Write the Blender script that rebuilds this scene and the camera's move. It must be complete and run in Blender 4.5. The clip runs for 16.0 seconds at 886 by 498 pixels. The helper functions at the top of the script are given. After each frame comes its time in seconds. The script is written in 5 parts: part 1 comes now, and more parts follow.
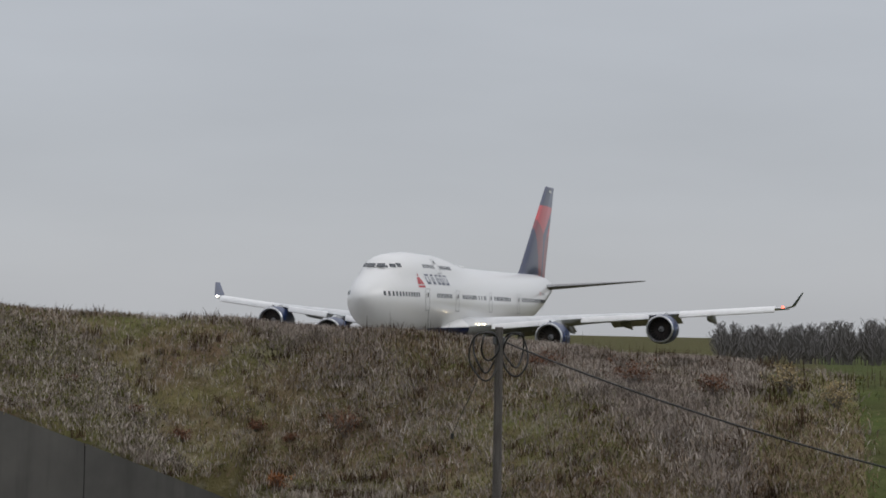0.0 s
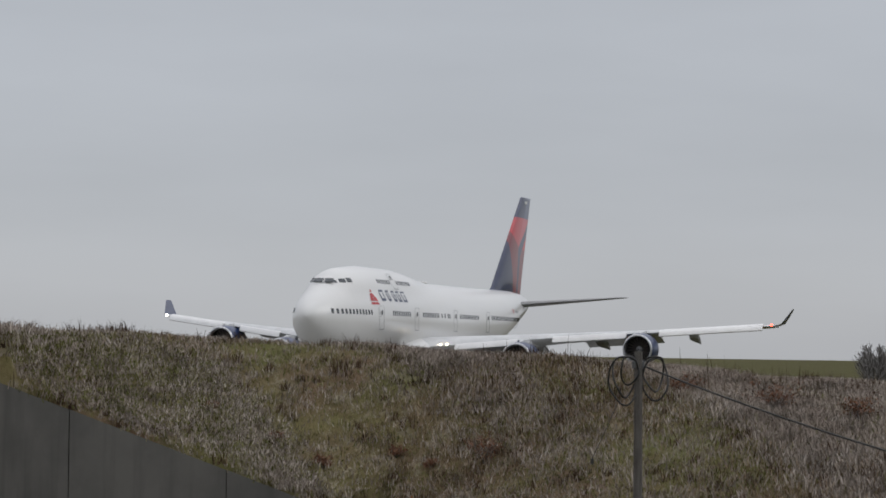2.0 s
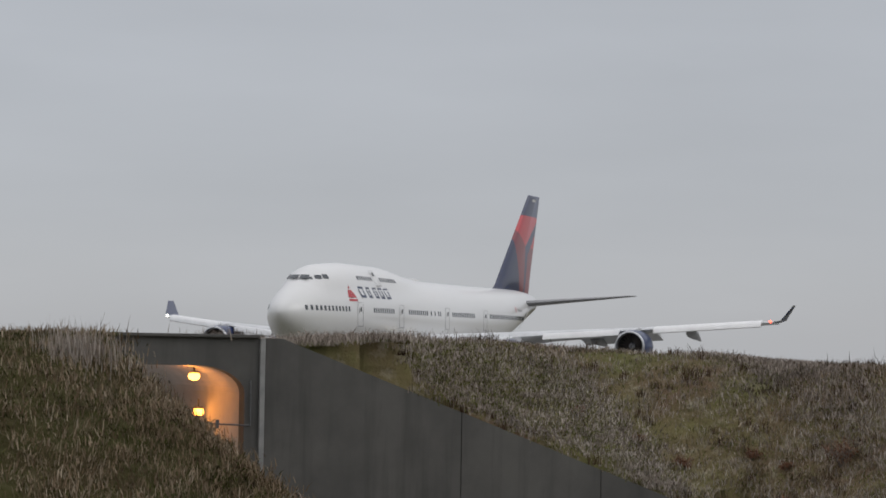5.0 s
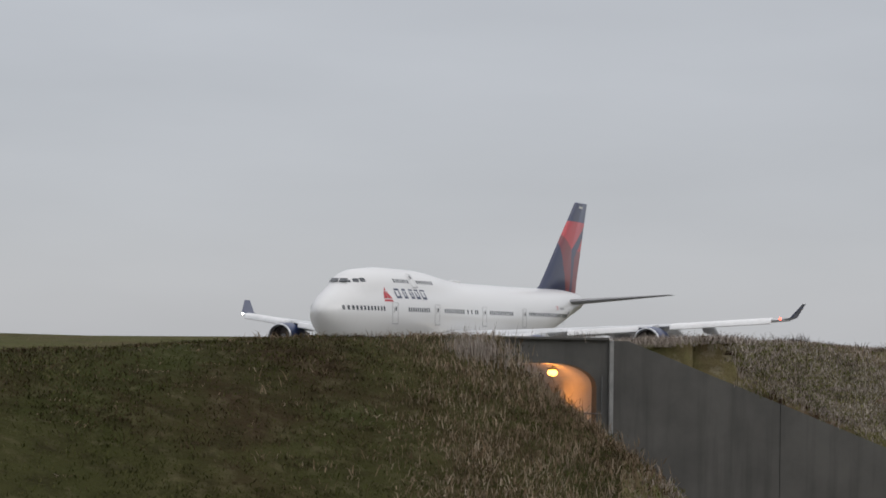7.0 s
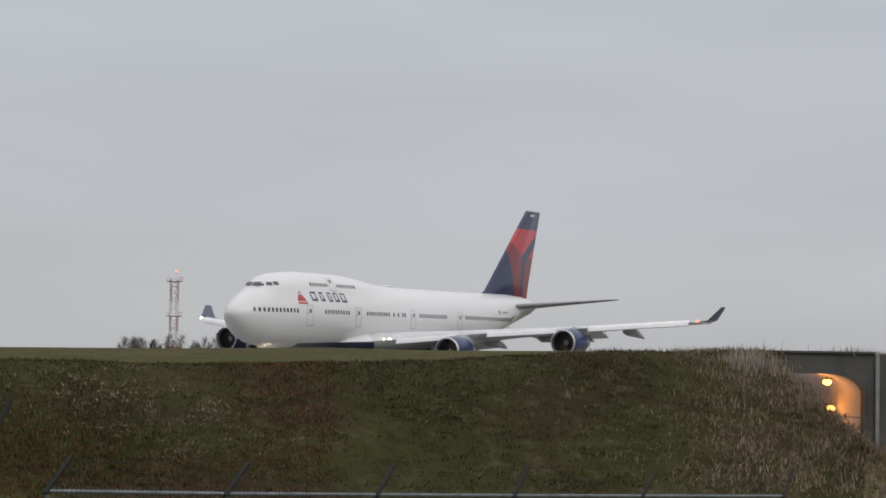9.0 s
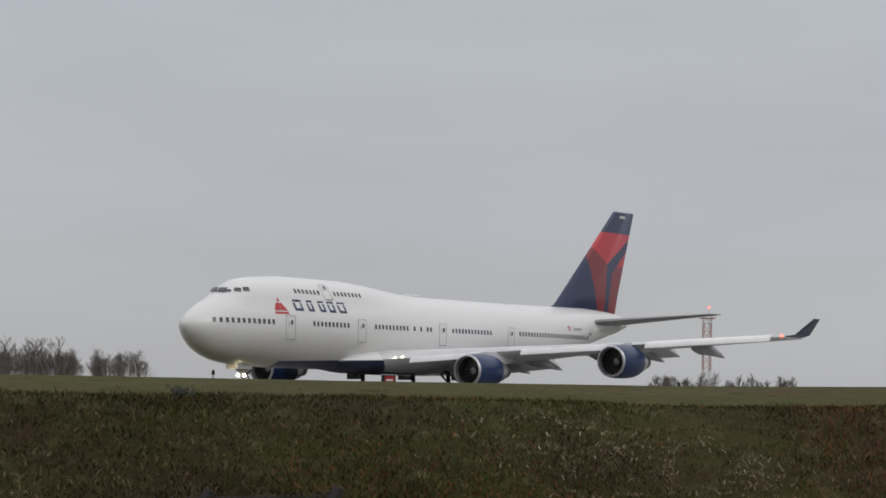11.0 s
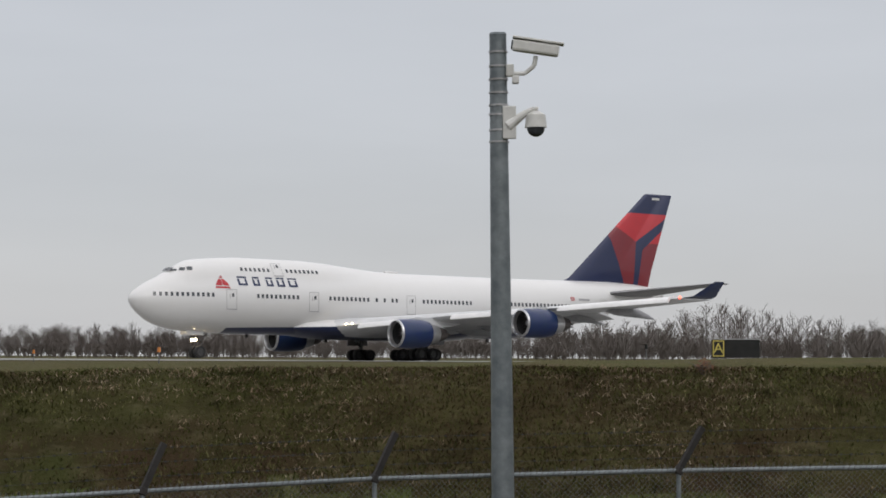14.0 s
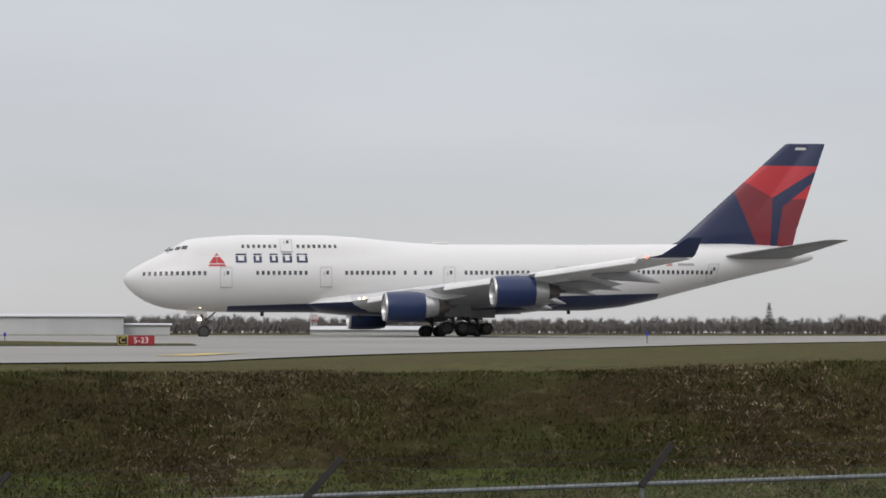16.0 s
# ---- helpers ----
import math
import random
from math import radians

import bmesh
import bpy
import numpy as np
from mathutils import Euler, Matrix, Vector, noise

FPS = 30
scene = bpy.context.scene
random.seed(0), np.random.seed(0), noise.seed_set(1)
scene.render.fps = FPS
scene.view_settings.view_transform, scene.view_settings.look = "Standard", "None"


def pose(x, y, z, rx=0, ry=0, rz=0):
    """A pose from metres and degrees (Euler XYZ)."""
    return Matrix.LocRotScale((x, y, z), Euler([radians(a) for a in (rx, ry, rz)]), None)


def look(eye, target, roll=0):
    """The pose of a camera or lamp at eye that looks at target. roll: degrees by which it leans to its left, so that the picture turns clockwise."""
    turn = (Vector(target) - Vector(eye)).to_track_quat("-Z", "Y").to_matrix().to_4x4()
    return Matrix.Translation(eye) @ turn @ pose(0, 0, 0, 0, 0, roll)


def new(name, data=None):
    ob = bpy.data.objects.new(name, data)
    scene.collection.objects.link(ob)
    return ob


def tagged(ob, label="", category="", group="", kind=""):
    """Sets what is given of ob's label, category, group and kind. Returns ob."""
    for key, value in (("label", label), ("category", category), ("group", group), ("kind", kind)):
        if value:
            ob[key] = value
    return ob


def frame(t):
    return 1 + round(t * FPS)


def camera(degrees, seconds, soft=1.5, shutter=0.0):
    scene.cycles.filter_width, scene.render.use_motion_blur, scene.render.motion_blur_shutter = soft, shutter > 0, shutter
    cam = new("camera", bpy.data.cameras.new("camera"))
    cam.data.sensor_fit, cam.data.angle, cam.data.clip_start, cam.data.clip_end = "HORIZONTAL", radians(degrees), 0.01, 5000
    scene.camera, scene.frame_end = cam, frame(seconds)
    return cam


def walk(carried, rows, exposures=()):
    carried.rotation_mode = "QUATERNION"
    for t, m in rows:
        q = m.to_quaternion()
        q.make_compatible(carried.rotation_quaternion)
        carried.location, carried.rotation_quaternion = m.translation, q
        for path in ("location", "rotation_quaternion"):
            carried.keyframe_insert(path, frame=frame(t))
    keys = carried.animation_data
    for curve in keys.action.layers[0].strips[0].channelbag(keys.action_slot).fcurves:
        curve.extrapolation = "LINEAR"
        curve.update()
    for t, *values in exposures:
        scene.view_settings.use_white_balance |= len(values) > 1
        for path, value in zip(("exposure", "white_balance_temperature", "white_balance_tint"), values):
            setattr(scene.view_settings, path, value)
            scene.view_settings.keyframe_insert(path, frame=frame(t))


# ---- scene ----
cam = camera(22.73, 16.0, soft=1.7)

# seconds, eye east, eye north, bearing clockwise from north, tilt, roll
CAMERA_ROWS = [
    (0.0, 17.74, -6.62, 104.411, 2.107, 0.876), (0.5, 17.91, -6.75, 103.915, 2.248, 0.433), (1.0, 17.96, -6.80, 102.697, 2.450, 0.425),
    (1.5, 17.79, -6.68, 102.172, 2.589, 0.623), (2.0, 17.95, -6.76, 100.720, 2.712, 0.487), (2.5, 17.98, -6.75, 98.847, 2.605, 0.529),
    (3.0, 17.95, -6.72, 96.373, 2.867, 0.607), (3.2, 17.99, -6.72, 95.994, 2.830, 1.026), (5.3, 12.76, -1.58, 93.903, 2.830, 0.743),
    (5.5, 12.62, -1.65, 92.595, 2.753, 0.611), (6.0, 9.55, -1.17, 90.029, 2.899, 0.732), (6.5, 1.14, 0.24, 89.807, 2.673, 0.682),
    (7.0, 0.81, 0.21, 87.102, 2.678, 0.937), (7.5, 0.93, 0.27, 85.557, 2.815, 0.785), (8.0, 0.90, 0.25, 84.163, 3.157, 0.825),
    (8.5, -2.20, 0.65, 82.070, 2.985, 1.087), (9.0, -12.60, -2.70, 78.296, 2.874, 0.914), (9.2, -12.50, -2.72, 76.126, 2.975, 0.871),
    (11.3, 6.20, 3.56, 62.240, 3.505, 0.924), (11.5, 4.62, 2.64, 60.267, 3.412, 0.518), (12.0, 5.42, 3.24, 53.653, 3.493, 0.490),
    (12.5, 1.80, 1.18, 51.512, 3.062, 0.649), (13.0, -3.64, -4.32, 45.718, 2.871, 0.605), (13.5, -5.26, -5.51, 40.953, 2.852, 0.309),
    (14.0, -6.03, -6.68, 35.452, 2.819, 0.304), (14.5, -3.65, -8.21, 25.213, 2.173, 0.222), (15.0, -4.39, -10.84, 17.301, 2.135, 0.119),
    (15.5, -4.13, -11.95, 9.499, 2.242, 0.151), (16.0, -4.14, -10.21, -0.001, 2.169, 0.053),
]


def aim(x, y, bearing, tilt, roll):
    b, e = radians(bearing), radians(tilt)
    return look((x, y, 0), (x + math.sin(b) * math.cos(e), y + math.cos(b) * math.cos(e), math.sin(e)), roll)


EXPOSURES = [(0.0, -0.22), (3.2, -0.24), (5.5, -0.26), (7.0, -0.14), (8.0, -0.24), (8.5, -0.26), (9.0, -0.13), (11.3, -0.26), (12.0, -0.24), (12.5, -0.12), (13.0, -0.10), (14.0, -0.03), (14.5, 0.02), (16.0, 0.06)]
walk(cam, [(t, aim(*row)) for t, *row in CAMERA_ROWS], [(t, e, 6390 + 13 * t, 10.6 + 0.07 * t) for t, e in EXPOSURES])

# ---- overcast sky and a veiled sun ----
world = bpy.data.worlds.new("overcast")
scene.world = world
world.use_nodes = True
nt = world.node_tree
nt.nodes.clear()


def node(tree, kind, **values):
    n = tree.nodes.new(kind)
    for key, value in values.items():
        n.inputs[key.replace("_", " ")].default_value = value
    return n


sky = nt.nodes.new("ShaderNodeTexSky")
sky.sky_type, sky.sun_disc = "NISHITA", False
sky.sun_elevation, sky.sun_rotation = radians(32), radians(200)
coord = nt.nodes.new("ShaderNodeTexCoord")
split = nt.nodes.new("ShaderNodeSeparateXYZ")
nt.links.new(coord.outputs["Generated"], split.inputs[0])
ramp = nt.nodes.new("ShaderNodeValToRGB")
ramp.color_ramp.elements[0].position, ramp.color_ramp.elements[0].color = 0.0, (0.482, 0.494, 0.516, 1)
ramp.color_ramp.elements[1].position, ramp.color_ramp.elements[1].color = 1.0, (1.30, 1.30, 1.32, 1)
for at, c in ((0.06, (0.485, 0.50, 0.53)), (0.17, (0.52, 0.54, 0.57)), (0.4, (0.82, 0.83, 0.855))):
    ramp.color_ramp.elements.new(at).color = (*c, 1)
nt.links.new(split.outputs["Z"], ramp.inputs["Fac"])
stretch = nt.nodes.new("ShaderNodeMapping")
stretch.inputs["Scale"].default_value = (2.0, 2.0, 9.0)
nt.links.new(coord.outputs["Generated"], stretch.inputs["Vector"])
cloud = node(nt, "ShaderNodeTexNoise", Scale=1.6, Detail=5.0, Roughness=0.5)
nt.links.new(stretch.outputs["Vector"], cloud.inputs["Vector"])
tone = nt.nodes.new("ShaderNodeMapRange")
tone.inputs["From Min"].default_value, tone.inputs["From Max"].default_value = 0.3, 0.7
tone.inputs["To Min"].default_value, tone.inputs["To Max"].default_value = 0.94, 1.06
nt.links.new(cloud.outputs["Fac"], tone.inputs["Value"])
veil = nt.nodes.new("ShaderNodeVectorMath")
veil.operation = "SCALE"
nt.links.new(ramp.outputs["Color"], veil.inputs[0])
nt.links.new(tone.outputs["Result"], veil.inputs["Scale"])
blend = nt.nodes.new("ShaderNodeMixRGB")
blend.inputs["Fac"].default_value = 0.012
nt.links.new(veil.outputs["Vector"], blend.inputs["Color1"])
nt.links.new(sky.outputs["Color"], blend.inputs["Color2"])
back = node(nt, "ShaderNodeBackground", Strength=1.0)
nt.links.new(blend.outputs["Color"], back.inputs["Color"])
nt.links.new(back.outputs[0], nt.nodes.new("ShaderNodeOutputWorld").inputs[0])

sun = new("sun", bpy.data.lights.new("sun", "SUN"))
sun.data.energy, sun.data.angle, sun.data.color = 0.6, radians(30), (1, 0.97, 0.93)
sun.matrix_world = look((0, 0, 60), (0 + 20, 60 * 0.9, 14))


# ---- materials ----
def shader(name, rough=0.6, metal=0.0):
    m = bpy.data.materials.new(name)
    m.use_nodes = True
    b = m.node_tree.nodes["Principled BSDF"]
    b.inputs["Roughness"].default_value, b.inputs["Metallic"].default_value = rough, metal
    return m, m.node_tree, b


def mixer(tree, fac, a, b):
    n = tree.nodes.new("ShaderNodeMixRGB")
    for slot, v in (("Fac", fac), ("Color1", a), ("Color2", b)):
        if isinstance(v, bpy.types.NodeSocket):
            tree.links.new(v, n.inputs[slot])
        else:
            n.inputs[slot].default_value = v if slot == "Fac" else (*v, 1)
    return n.outputs["Color"]


def noisy(tree, scale, low=0.35, high=0.65, detail=6.0, squash=(1, 1, 1), source="Object"):
    c = tree.nodes.new("ShaderNodeTexCoord")
    mp = tree.nodes.new("ShaderNodeMapping")
    mp.inputs["Scale"].default_value = squash
    tree.links.new(c.outputs[source], mp.inputs["Vector"])
    n = node(tree, "ShaderNodeTexNoise", Scale=scale, Detail=detail, Roughness=0.6)
    tree.links.new(mp.outputs["Vector"], n.inputs["Vector"])
    r = tree.nodes.new("ShaderNodeMapRange")
    r.inputs["From Min"].default_value, r.inputs["From Max"].default_value = low, high
    tree.links.new(n.outputs["Fac"], r.inputs["Value"])
    return r.outputs["Result"]


def bumped(tree, b, height, strength, distance=0.02):
    n = node(tree, "ShaderNodeBump", Strength=strength, Distance=distance)
    tree.links.new(height, n.inputs["Height"])
    tree.links.new(n.outputs["Normal"], b.inputs["Normal"])


def surface(name, colour, other=None, scale=3.0, rough=0.6, metal=0.0, grain=40.0, bump=0.15, amount=1.0, squash=(1, 1, 1)):
    """A colour with large stains towards a second one, fine grain and relief."""
    m, tree, b = shader(name, rough, metal)
    other = other or tuple(c * 0.8 for c in colour)
    big = noisy(tree, scale, squash=squash)
    if amount < 1:
        s = tree.nodes.new("ShaderNodeMath")
        s.operation, s.inputs[1].default_value = "MULTIPLY", amount
        tree.links.new(big, s.inputs[0])
        big = s.outputs[0]
    fine = noisy(tree, grain, 0.3, 0.7, 3.0, squash)
    c = mixer(tree, big, colour, other)
    s = tree.nodes.new("ShaderNodeMath")
    s.operation, s.inputs[1].default_value = "MULTIPLY", 0.25
    tree.links.new(fine, s.inputs[0])
    c = mixer(tree, s.outputs[0], c, tuple(v * 0.7 for v in colour))
    tree.links.new(c, b.inputs["Base Color"])
    bumped(tree, b, fine, bump)
    return m


def glow(name, colour, strength):
    m, tree, b = shader(name)
    b.inputs["Base Color"].default_value = (*colour, 1)
    b.inputs["Emission Color"].default_value, b.inputs["Emission Strength"].default_value = (*colour, 1), strength
    return m


def ridge(tree, axes, n, limit):
    """1 where the object's own coordinates, weighed by n, exceed the limit: one straight edge of a painted field."""
    total = None
    for axis, weight in zip(axes, n):
        s = tree.nodes.new("ShaderNodeMath")
        s.operation, s.inputs[1].default_value = "MULTIPLY", weight
        tree.links.new(axis, s.inputs[0])
        if total is None:
            total = s.outputs[0]
        else:
            a = tree.nodes.new("ShaderNodeMath")
            tree.links.new(total, a.inputs[0])
            tree.links.new(s.outputs[0], a.inputs[1])
            total = a.outputs[0]
    g = tree.nodes.new("ShaderNodeMath")
    g.operation, g.inputs[1].default_value = "GREATER_THAN", limit
    tree.links.new(total, g.inputs[0])
    return g.outputs[0]


def both(tree, *fields):
    out = fields[0]
    for f in fields[1:]:
        m = tree.nodes.new("ShaderNodeMath")
        m.operation = "MULTIPLY"
        tree.links.new(out, m.inputs[0])
        tree.links.new(f, m.inputs[1])
        out = m.outputs[0]
    return out


def own_axes(tree, names="XZ"):
    c = tree.nodes.new("ShaderNodeTexCoord")
    s = tree.nodes.new("ShaderNodeSeparateXYZ")
    tree.links.new(c.outputs["Object"], s.inputs[0])
    return [s.outputs[n] for n in names]


NAVY, RED, MAROON = (0.009, 0.018, 0.068), (0.50, 0.022, 0.030), (0.20, 0.016, 0.024)
WHITE = (0.66, 0.66, 0.655)


def fuselage_paint():
    m, tree, b = shader("white_gloss_paint", 0.28)
    b.inputs["Coat Weight"].default_value = 0.3
    stain = noisy(tree, 0.5, 0.45, 0.8, 5.0, (0.35, 1, 2.0))
    s = tree.nodes.new("ShaderNodeMath")
    s.operation, s.inputs[1].default_value = "MULTIPLY", 0.22
    tree.links.new(stain, s.inputs[0])
    c = mixer(tree, s.outputs[0], WHITE, (0.62, 0.60, 0.57))
    x, z = own_axes(tree)
    belly = both(tree, ridge(tree, (x, z), (-0.025, -1), -3.56), ridge(tree, (x,), (-1,), -24.0), ridge(tree, (x,), (1,), -18.8))
    c = mixer(tree, belly, c, NAVY)
    # frames and stringers show as faint seams
    w = node(tree, "ShaderNodeTexWave", Scale=0.16, Distortion=0.0)
    cc = tree.nodes.new("ShaderNodeTexCoord")
    tree.links.new(cc.outputs["Object"], w.inputs["Vector"])
    r = tree.nodes.new("ShaderNodeMapRange")
    r.inputs["From Min"].default_value, r.inputs["From Max"].default_value, r.inputs["To Max"].default_value = 0.985, 1.0, 0.04
    tree.links.new(w.outputs["Fac"], r.inputs["Value"])
    c = mixer(tree, r.outputs["Result"], c, (0.4, 0.4, 0.4))
    tree.links.new(c, b.inputs["Base Color"])
    return m


def fin_paint():
    m, tree, b = shader("fin_livery_paint", 0.3)
    b.inputs["Coat Weight"].default_value = 0.3
    x, z = own_axes(tree)

    def above(p, q, sign=1):
        """Above the line from p to q, both metres aft and up; sign -1: below it."""
        (a0, z0), (a1, z1) = p, q
        da, dz = a1 - a0, z1 - z0
        return ridge(tree, (z, x), (sign * da, sign * dz), sign * (z0 * da - dz * a0 + dz * 34))

    def aft_of(p, q, sign=1):
        """Aft of the steep line from p up to q; sign -1: ahead of it."""
        (a0, z0), (a1, z1) = p, q
        da, dz = a1 - a0, z1 - z0
        return ridge(tree, (x, z), (-sign * dz, -sign * da), sign * ((a0 - 34) * dz - da * z0))

    A, B, J, K = (62.5, 15.4), (61.35, 14.5), (65.45, 13.8), (66.55, 12.9)
    under = above((0, 17.05), (10, 17.05), -1)
    c = mixer(tree, 0.0, NAVY, NAVY)
    c = mixer(tree, both(tree, above(A, J), above(J, (69.65, 16.25)), under), c, RED)
    c = mixer(tree, both(tree, above(A, J, -1), aft_of((63.4, 9.6), B), aft_of((65.2, 9.7), J, -1)), c, MAROON)
    small = both(tree, above(K, (69.05, 14.74), -1), aft_of((66.0, 9.7), K))
    c = mixer(tree, small, c, MAROON)
    c = mixer(tree, both(tree, small, above((0, 12.3), (10, 12.5))), c, RED)
    soft = noisy(tree, 0.8, 0.3, 0.8)
    s = tree.nodes.new("ShaderNodeMath")
    s.operation, s.inputs[1].default_value = "MULTIPLY", 0.18
    tree.links.new(soft, s.inputs[0])
    c = mixer(tree, s.outputs[0], c, (0.05, 0.04, 0.06))
    tree.links.new(c, b.inputs["Base Color"])
    return m


M = {
    "white": fuselage_paint(), "fin": fin_paint(),
    "navy": surface("navy_gloss_paint", NAVY, (0.02, 0.035, 0.09), 0.7, 0.28, bump=0.02),
    "cowl": surface("blue_cowl_paint", (0.009, 0.023, 0.098), (0.012, 0.03, 0.085), 0.9, 0.3, bump=0.02),
    "wing": surface("light_grey_wing_paint", (0.62, 0.63, 0.64), (0.48, 0.49, 0.50), 0.6, 0.42, bump=0.04),
    "slat": surface("bright_white_slat_paint", (0.80, 0.80, 0.80), (0.7, 0.7, 0.7), 0.6, 0.3, bump=0.02),
    "belly": surface("mid_grey_panel_paint", (0.36, 0.37, 0.38), (0.24, 0.24, 0.25), 0.5, 0.5, bump=0.05),
    "tailgrey": surface("grey_tailplane_paint", (0.26, 0.265, 0.27), (0.2, 0.2, 0.21), 0.5, 0.5, bump=0.04),
    "metal": surface("bare_aluminium", (0.66, 0.66, 0.67), (0.5, 0.5, 0.5), 1.5, 0.33, 0.9, bump=0.03),
    "burnt": surface("heat_stained_steel", (0.16, 0.14, 0.13), (0.08, 0.07, 0.07), 1.5, 0.5, 0.7),
    "dark": surface("dark_void", (0.02, 0.02, 0.022), (0.035, 0.035, 0.035), 2.0, 0.7),
    "pane": surface("tinted_window", (0.045, 0.05, 0.06), (0.09, 0.1, 0.11), 3.0, 0.12, bump=0.0),
    "seam": surface("panel_seam_grey", (0.36, 0.36, 0.37), (0.3, 0.3, 0.3), 3.0, 0.5),
    "redpaint": surface("red_paint", RED, (0.35, 0.02, 0.03), 2.0, 0.35, bump=0.02),
    "rubber": surface("tyre_rubber", (0.022, 0.022, 0.023), (0.05, 0.048, 0.045), 3.0, 0.85),
    "rim": surface("wheel_alloy", (0.08, 0.08, 0.08), (0.05, 0.05, 0.05), 5.0, 0.5, 0.3),
    "band": surface("bright_steel_band", (0.45, 0.45, 0.46), (0.25, 0.24, 0.23), 5.0, 0.45, 0.7),
    "lamp": glow("landing_light", (1.0, 0.80, 0.50), 26.0), "lampw": glow("white_light", (1.0, 0.93, 0.8), 9.0),
    "nav": glow("red_navigation_light", (1.0, 0.09, 0.05), 6.0),
    "sodium": glow("sodium_lamp_and_glow", (1.0, 0.40, 0.07), 9.0),
    "arm": surface("tarred_steel_arm", (0.018, 0.017, 0.017), (0.03, 0.027, 0.025), 8.0, 0.9),
    "galv": surface("galvanised_steel", (0.22, 0.245, 0.255), (0.12, 0.14, 0.15), 5.0, 0.5, 0.55, 60.0, 0.12),
    "galvdark": surface("dull_galvanised_wire", (0.16, 0.165, 0.17), (0.09, 0.09, 0.09), 6.0, 0.6, 0.4),
    "wood": surface("weathered_pole_wood", (0.13, 0.12, 0.11), (0.07, 0.06, 0.055), 2.0, 0.9, 0.0, 30.0, 0.5, squash=(6, 6, 0.6)),
    "cable": surface("black_cable", (0.02, 0.02, 0.02), None, 3.0, 0.6),
    "plastic": surface("white_enamel", (0.62, 0.62, 0.60), (0.5, 0.5, 0.47), 4.0, 0.4, bump=0.02),
    "signblack": surface("black_sign_back", (0.010, 0.010, 0.010), (0.018, 0.018, 0.017), 3.0, 0.85),
    "signyellow": surface("sign_yellow", (0.62, 0.50, 0.10), (0.5, 0.42, 0.1), 3.0, 0.5),
    "signred": surface("sign_red", (0.33, 0.012, 0.02), (0.25, 0.012, 0.02), 3.0, 0.5),
    "signwhite": surface("sign_white", (0.8, 0.8, 0.78), None, 3.0, 0.5),
    "trim": surface("grey_trim", (0.4, 0.4, 0.41), None, 3.0, 0.5),
    "roofwhite": surface("pale_metal_roof", (0.55, 0.57, 0.59), (0.45, 0.46, 0.48), 0.1, 0.5),
    "shed": surface("grey_shed_wall", (0.60, 0.61, 0.62), (0.50, 0.51, 0.52), 0.1, 0.6),
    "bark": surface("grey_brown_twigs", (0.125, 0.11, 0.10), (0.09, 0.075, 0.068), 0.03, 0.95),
    # twigs of the farthest woods: the haze before them is mixed into this colour
    "hazetwig": surface("haze_paled_twigs", (0.15, 0.142, 0.138), (0.12, 0.108, 0.102), 0.03, 0.95),
    "russet": surface("russet_leaves", (0.16, 0.07, 0.035), (0.10, 0.05, 0.03), 2.0, 0.95),
    "mastred": surface("mast_red_paint", (0.40, 0.05, 0.035), (0.3, 0.05, 0.04), 1.0, 0.6),
    "mastwhite": surface("mast_white_paint", (0.6, 0.6, 0.58), None, 1.0, 0.6),
    "conifer": surface("dark_conifer", (0.03, 0.04, 0.028), (0.02, 0.025, 0.02), 1.0, 0.95),
    "yellowline": surface("worn_yellow_paint", (0.55, 0.40, 0.09), (0.35, 0.30, 0.16), 0.6, 0.8),
    "orange": surface("orange_marker", (0.6, 0.2, 0.03), None, 3.0, 0.5), "bluelens": surface("blue_lens", (0.02, 0.04, 0.45), None, 3.0, 0.2),
}


def ground_material(name, green, olive, brown, straw, share=0.5):
    m, tree, b = shader(name, 0.95)
    b.inputs["Specular IOR Level"].default_value = 0.05
    c = mixer(tree, noisy(tree, 0.13, 0.40, 0.62, 7.0), green, olive)
    c = mixer(tree, noisy(tree, 0.21, 0.46, 0.62, 8.0), c, brown)
    c = mixer(tree, noisy(tree, 0.9, 0.50, 0.70, 9.0, (1, 1, 2.5)), c, tuple(v * 0.55 for v in olive))
    s = tree.nodes.new("ShaderNodeMath")
    s.operation, s.inputs[1].default_value = "MULTIPLY", share
    tree.links.new(noisy(tree, 1.7, 0.52, 0.78, 8.0), s.inputs[0])
    c = mixer(tree, s.outputs[0], c, straw)
    tree.links.new(c, b.inputs["Base Color"])
    bumped(tree, b, noisy(tree, 7.0, 0.2, 0.8, 6.0), 0.6, 0.12)
    return m


def concrete(name, base, dark, scale=0.4, streak=True):
    m, tree, b = shader(name, 0.85)
    c = mixer(tree, noisy(tree, scale, 0.35, 0.7, 8.0), base, dark)
    if streak:
        s = tree.nodes.new("ShaderNodeMath")
        s.operation, s.inputs[1].default_value = "MULTIPLY", 0.5
        tree.links.new(noisy(tree, 1.2, 0.5, 0.75, 4.0, (1.5, 1.5, 0.12)), s.inputs[0])
        c = mixer(tree, s.outputs[0], c, tuple(v * 0.55 for v in dark))
    fine = noisy(tree, 25.0, 0.3, 0.7, 3.0)
    tree.links.new(c, b.inputs["Base Color"])
    bumped(tree, b, fine, 0.2, 0.01)
    return m


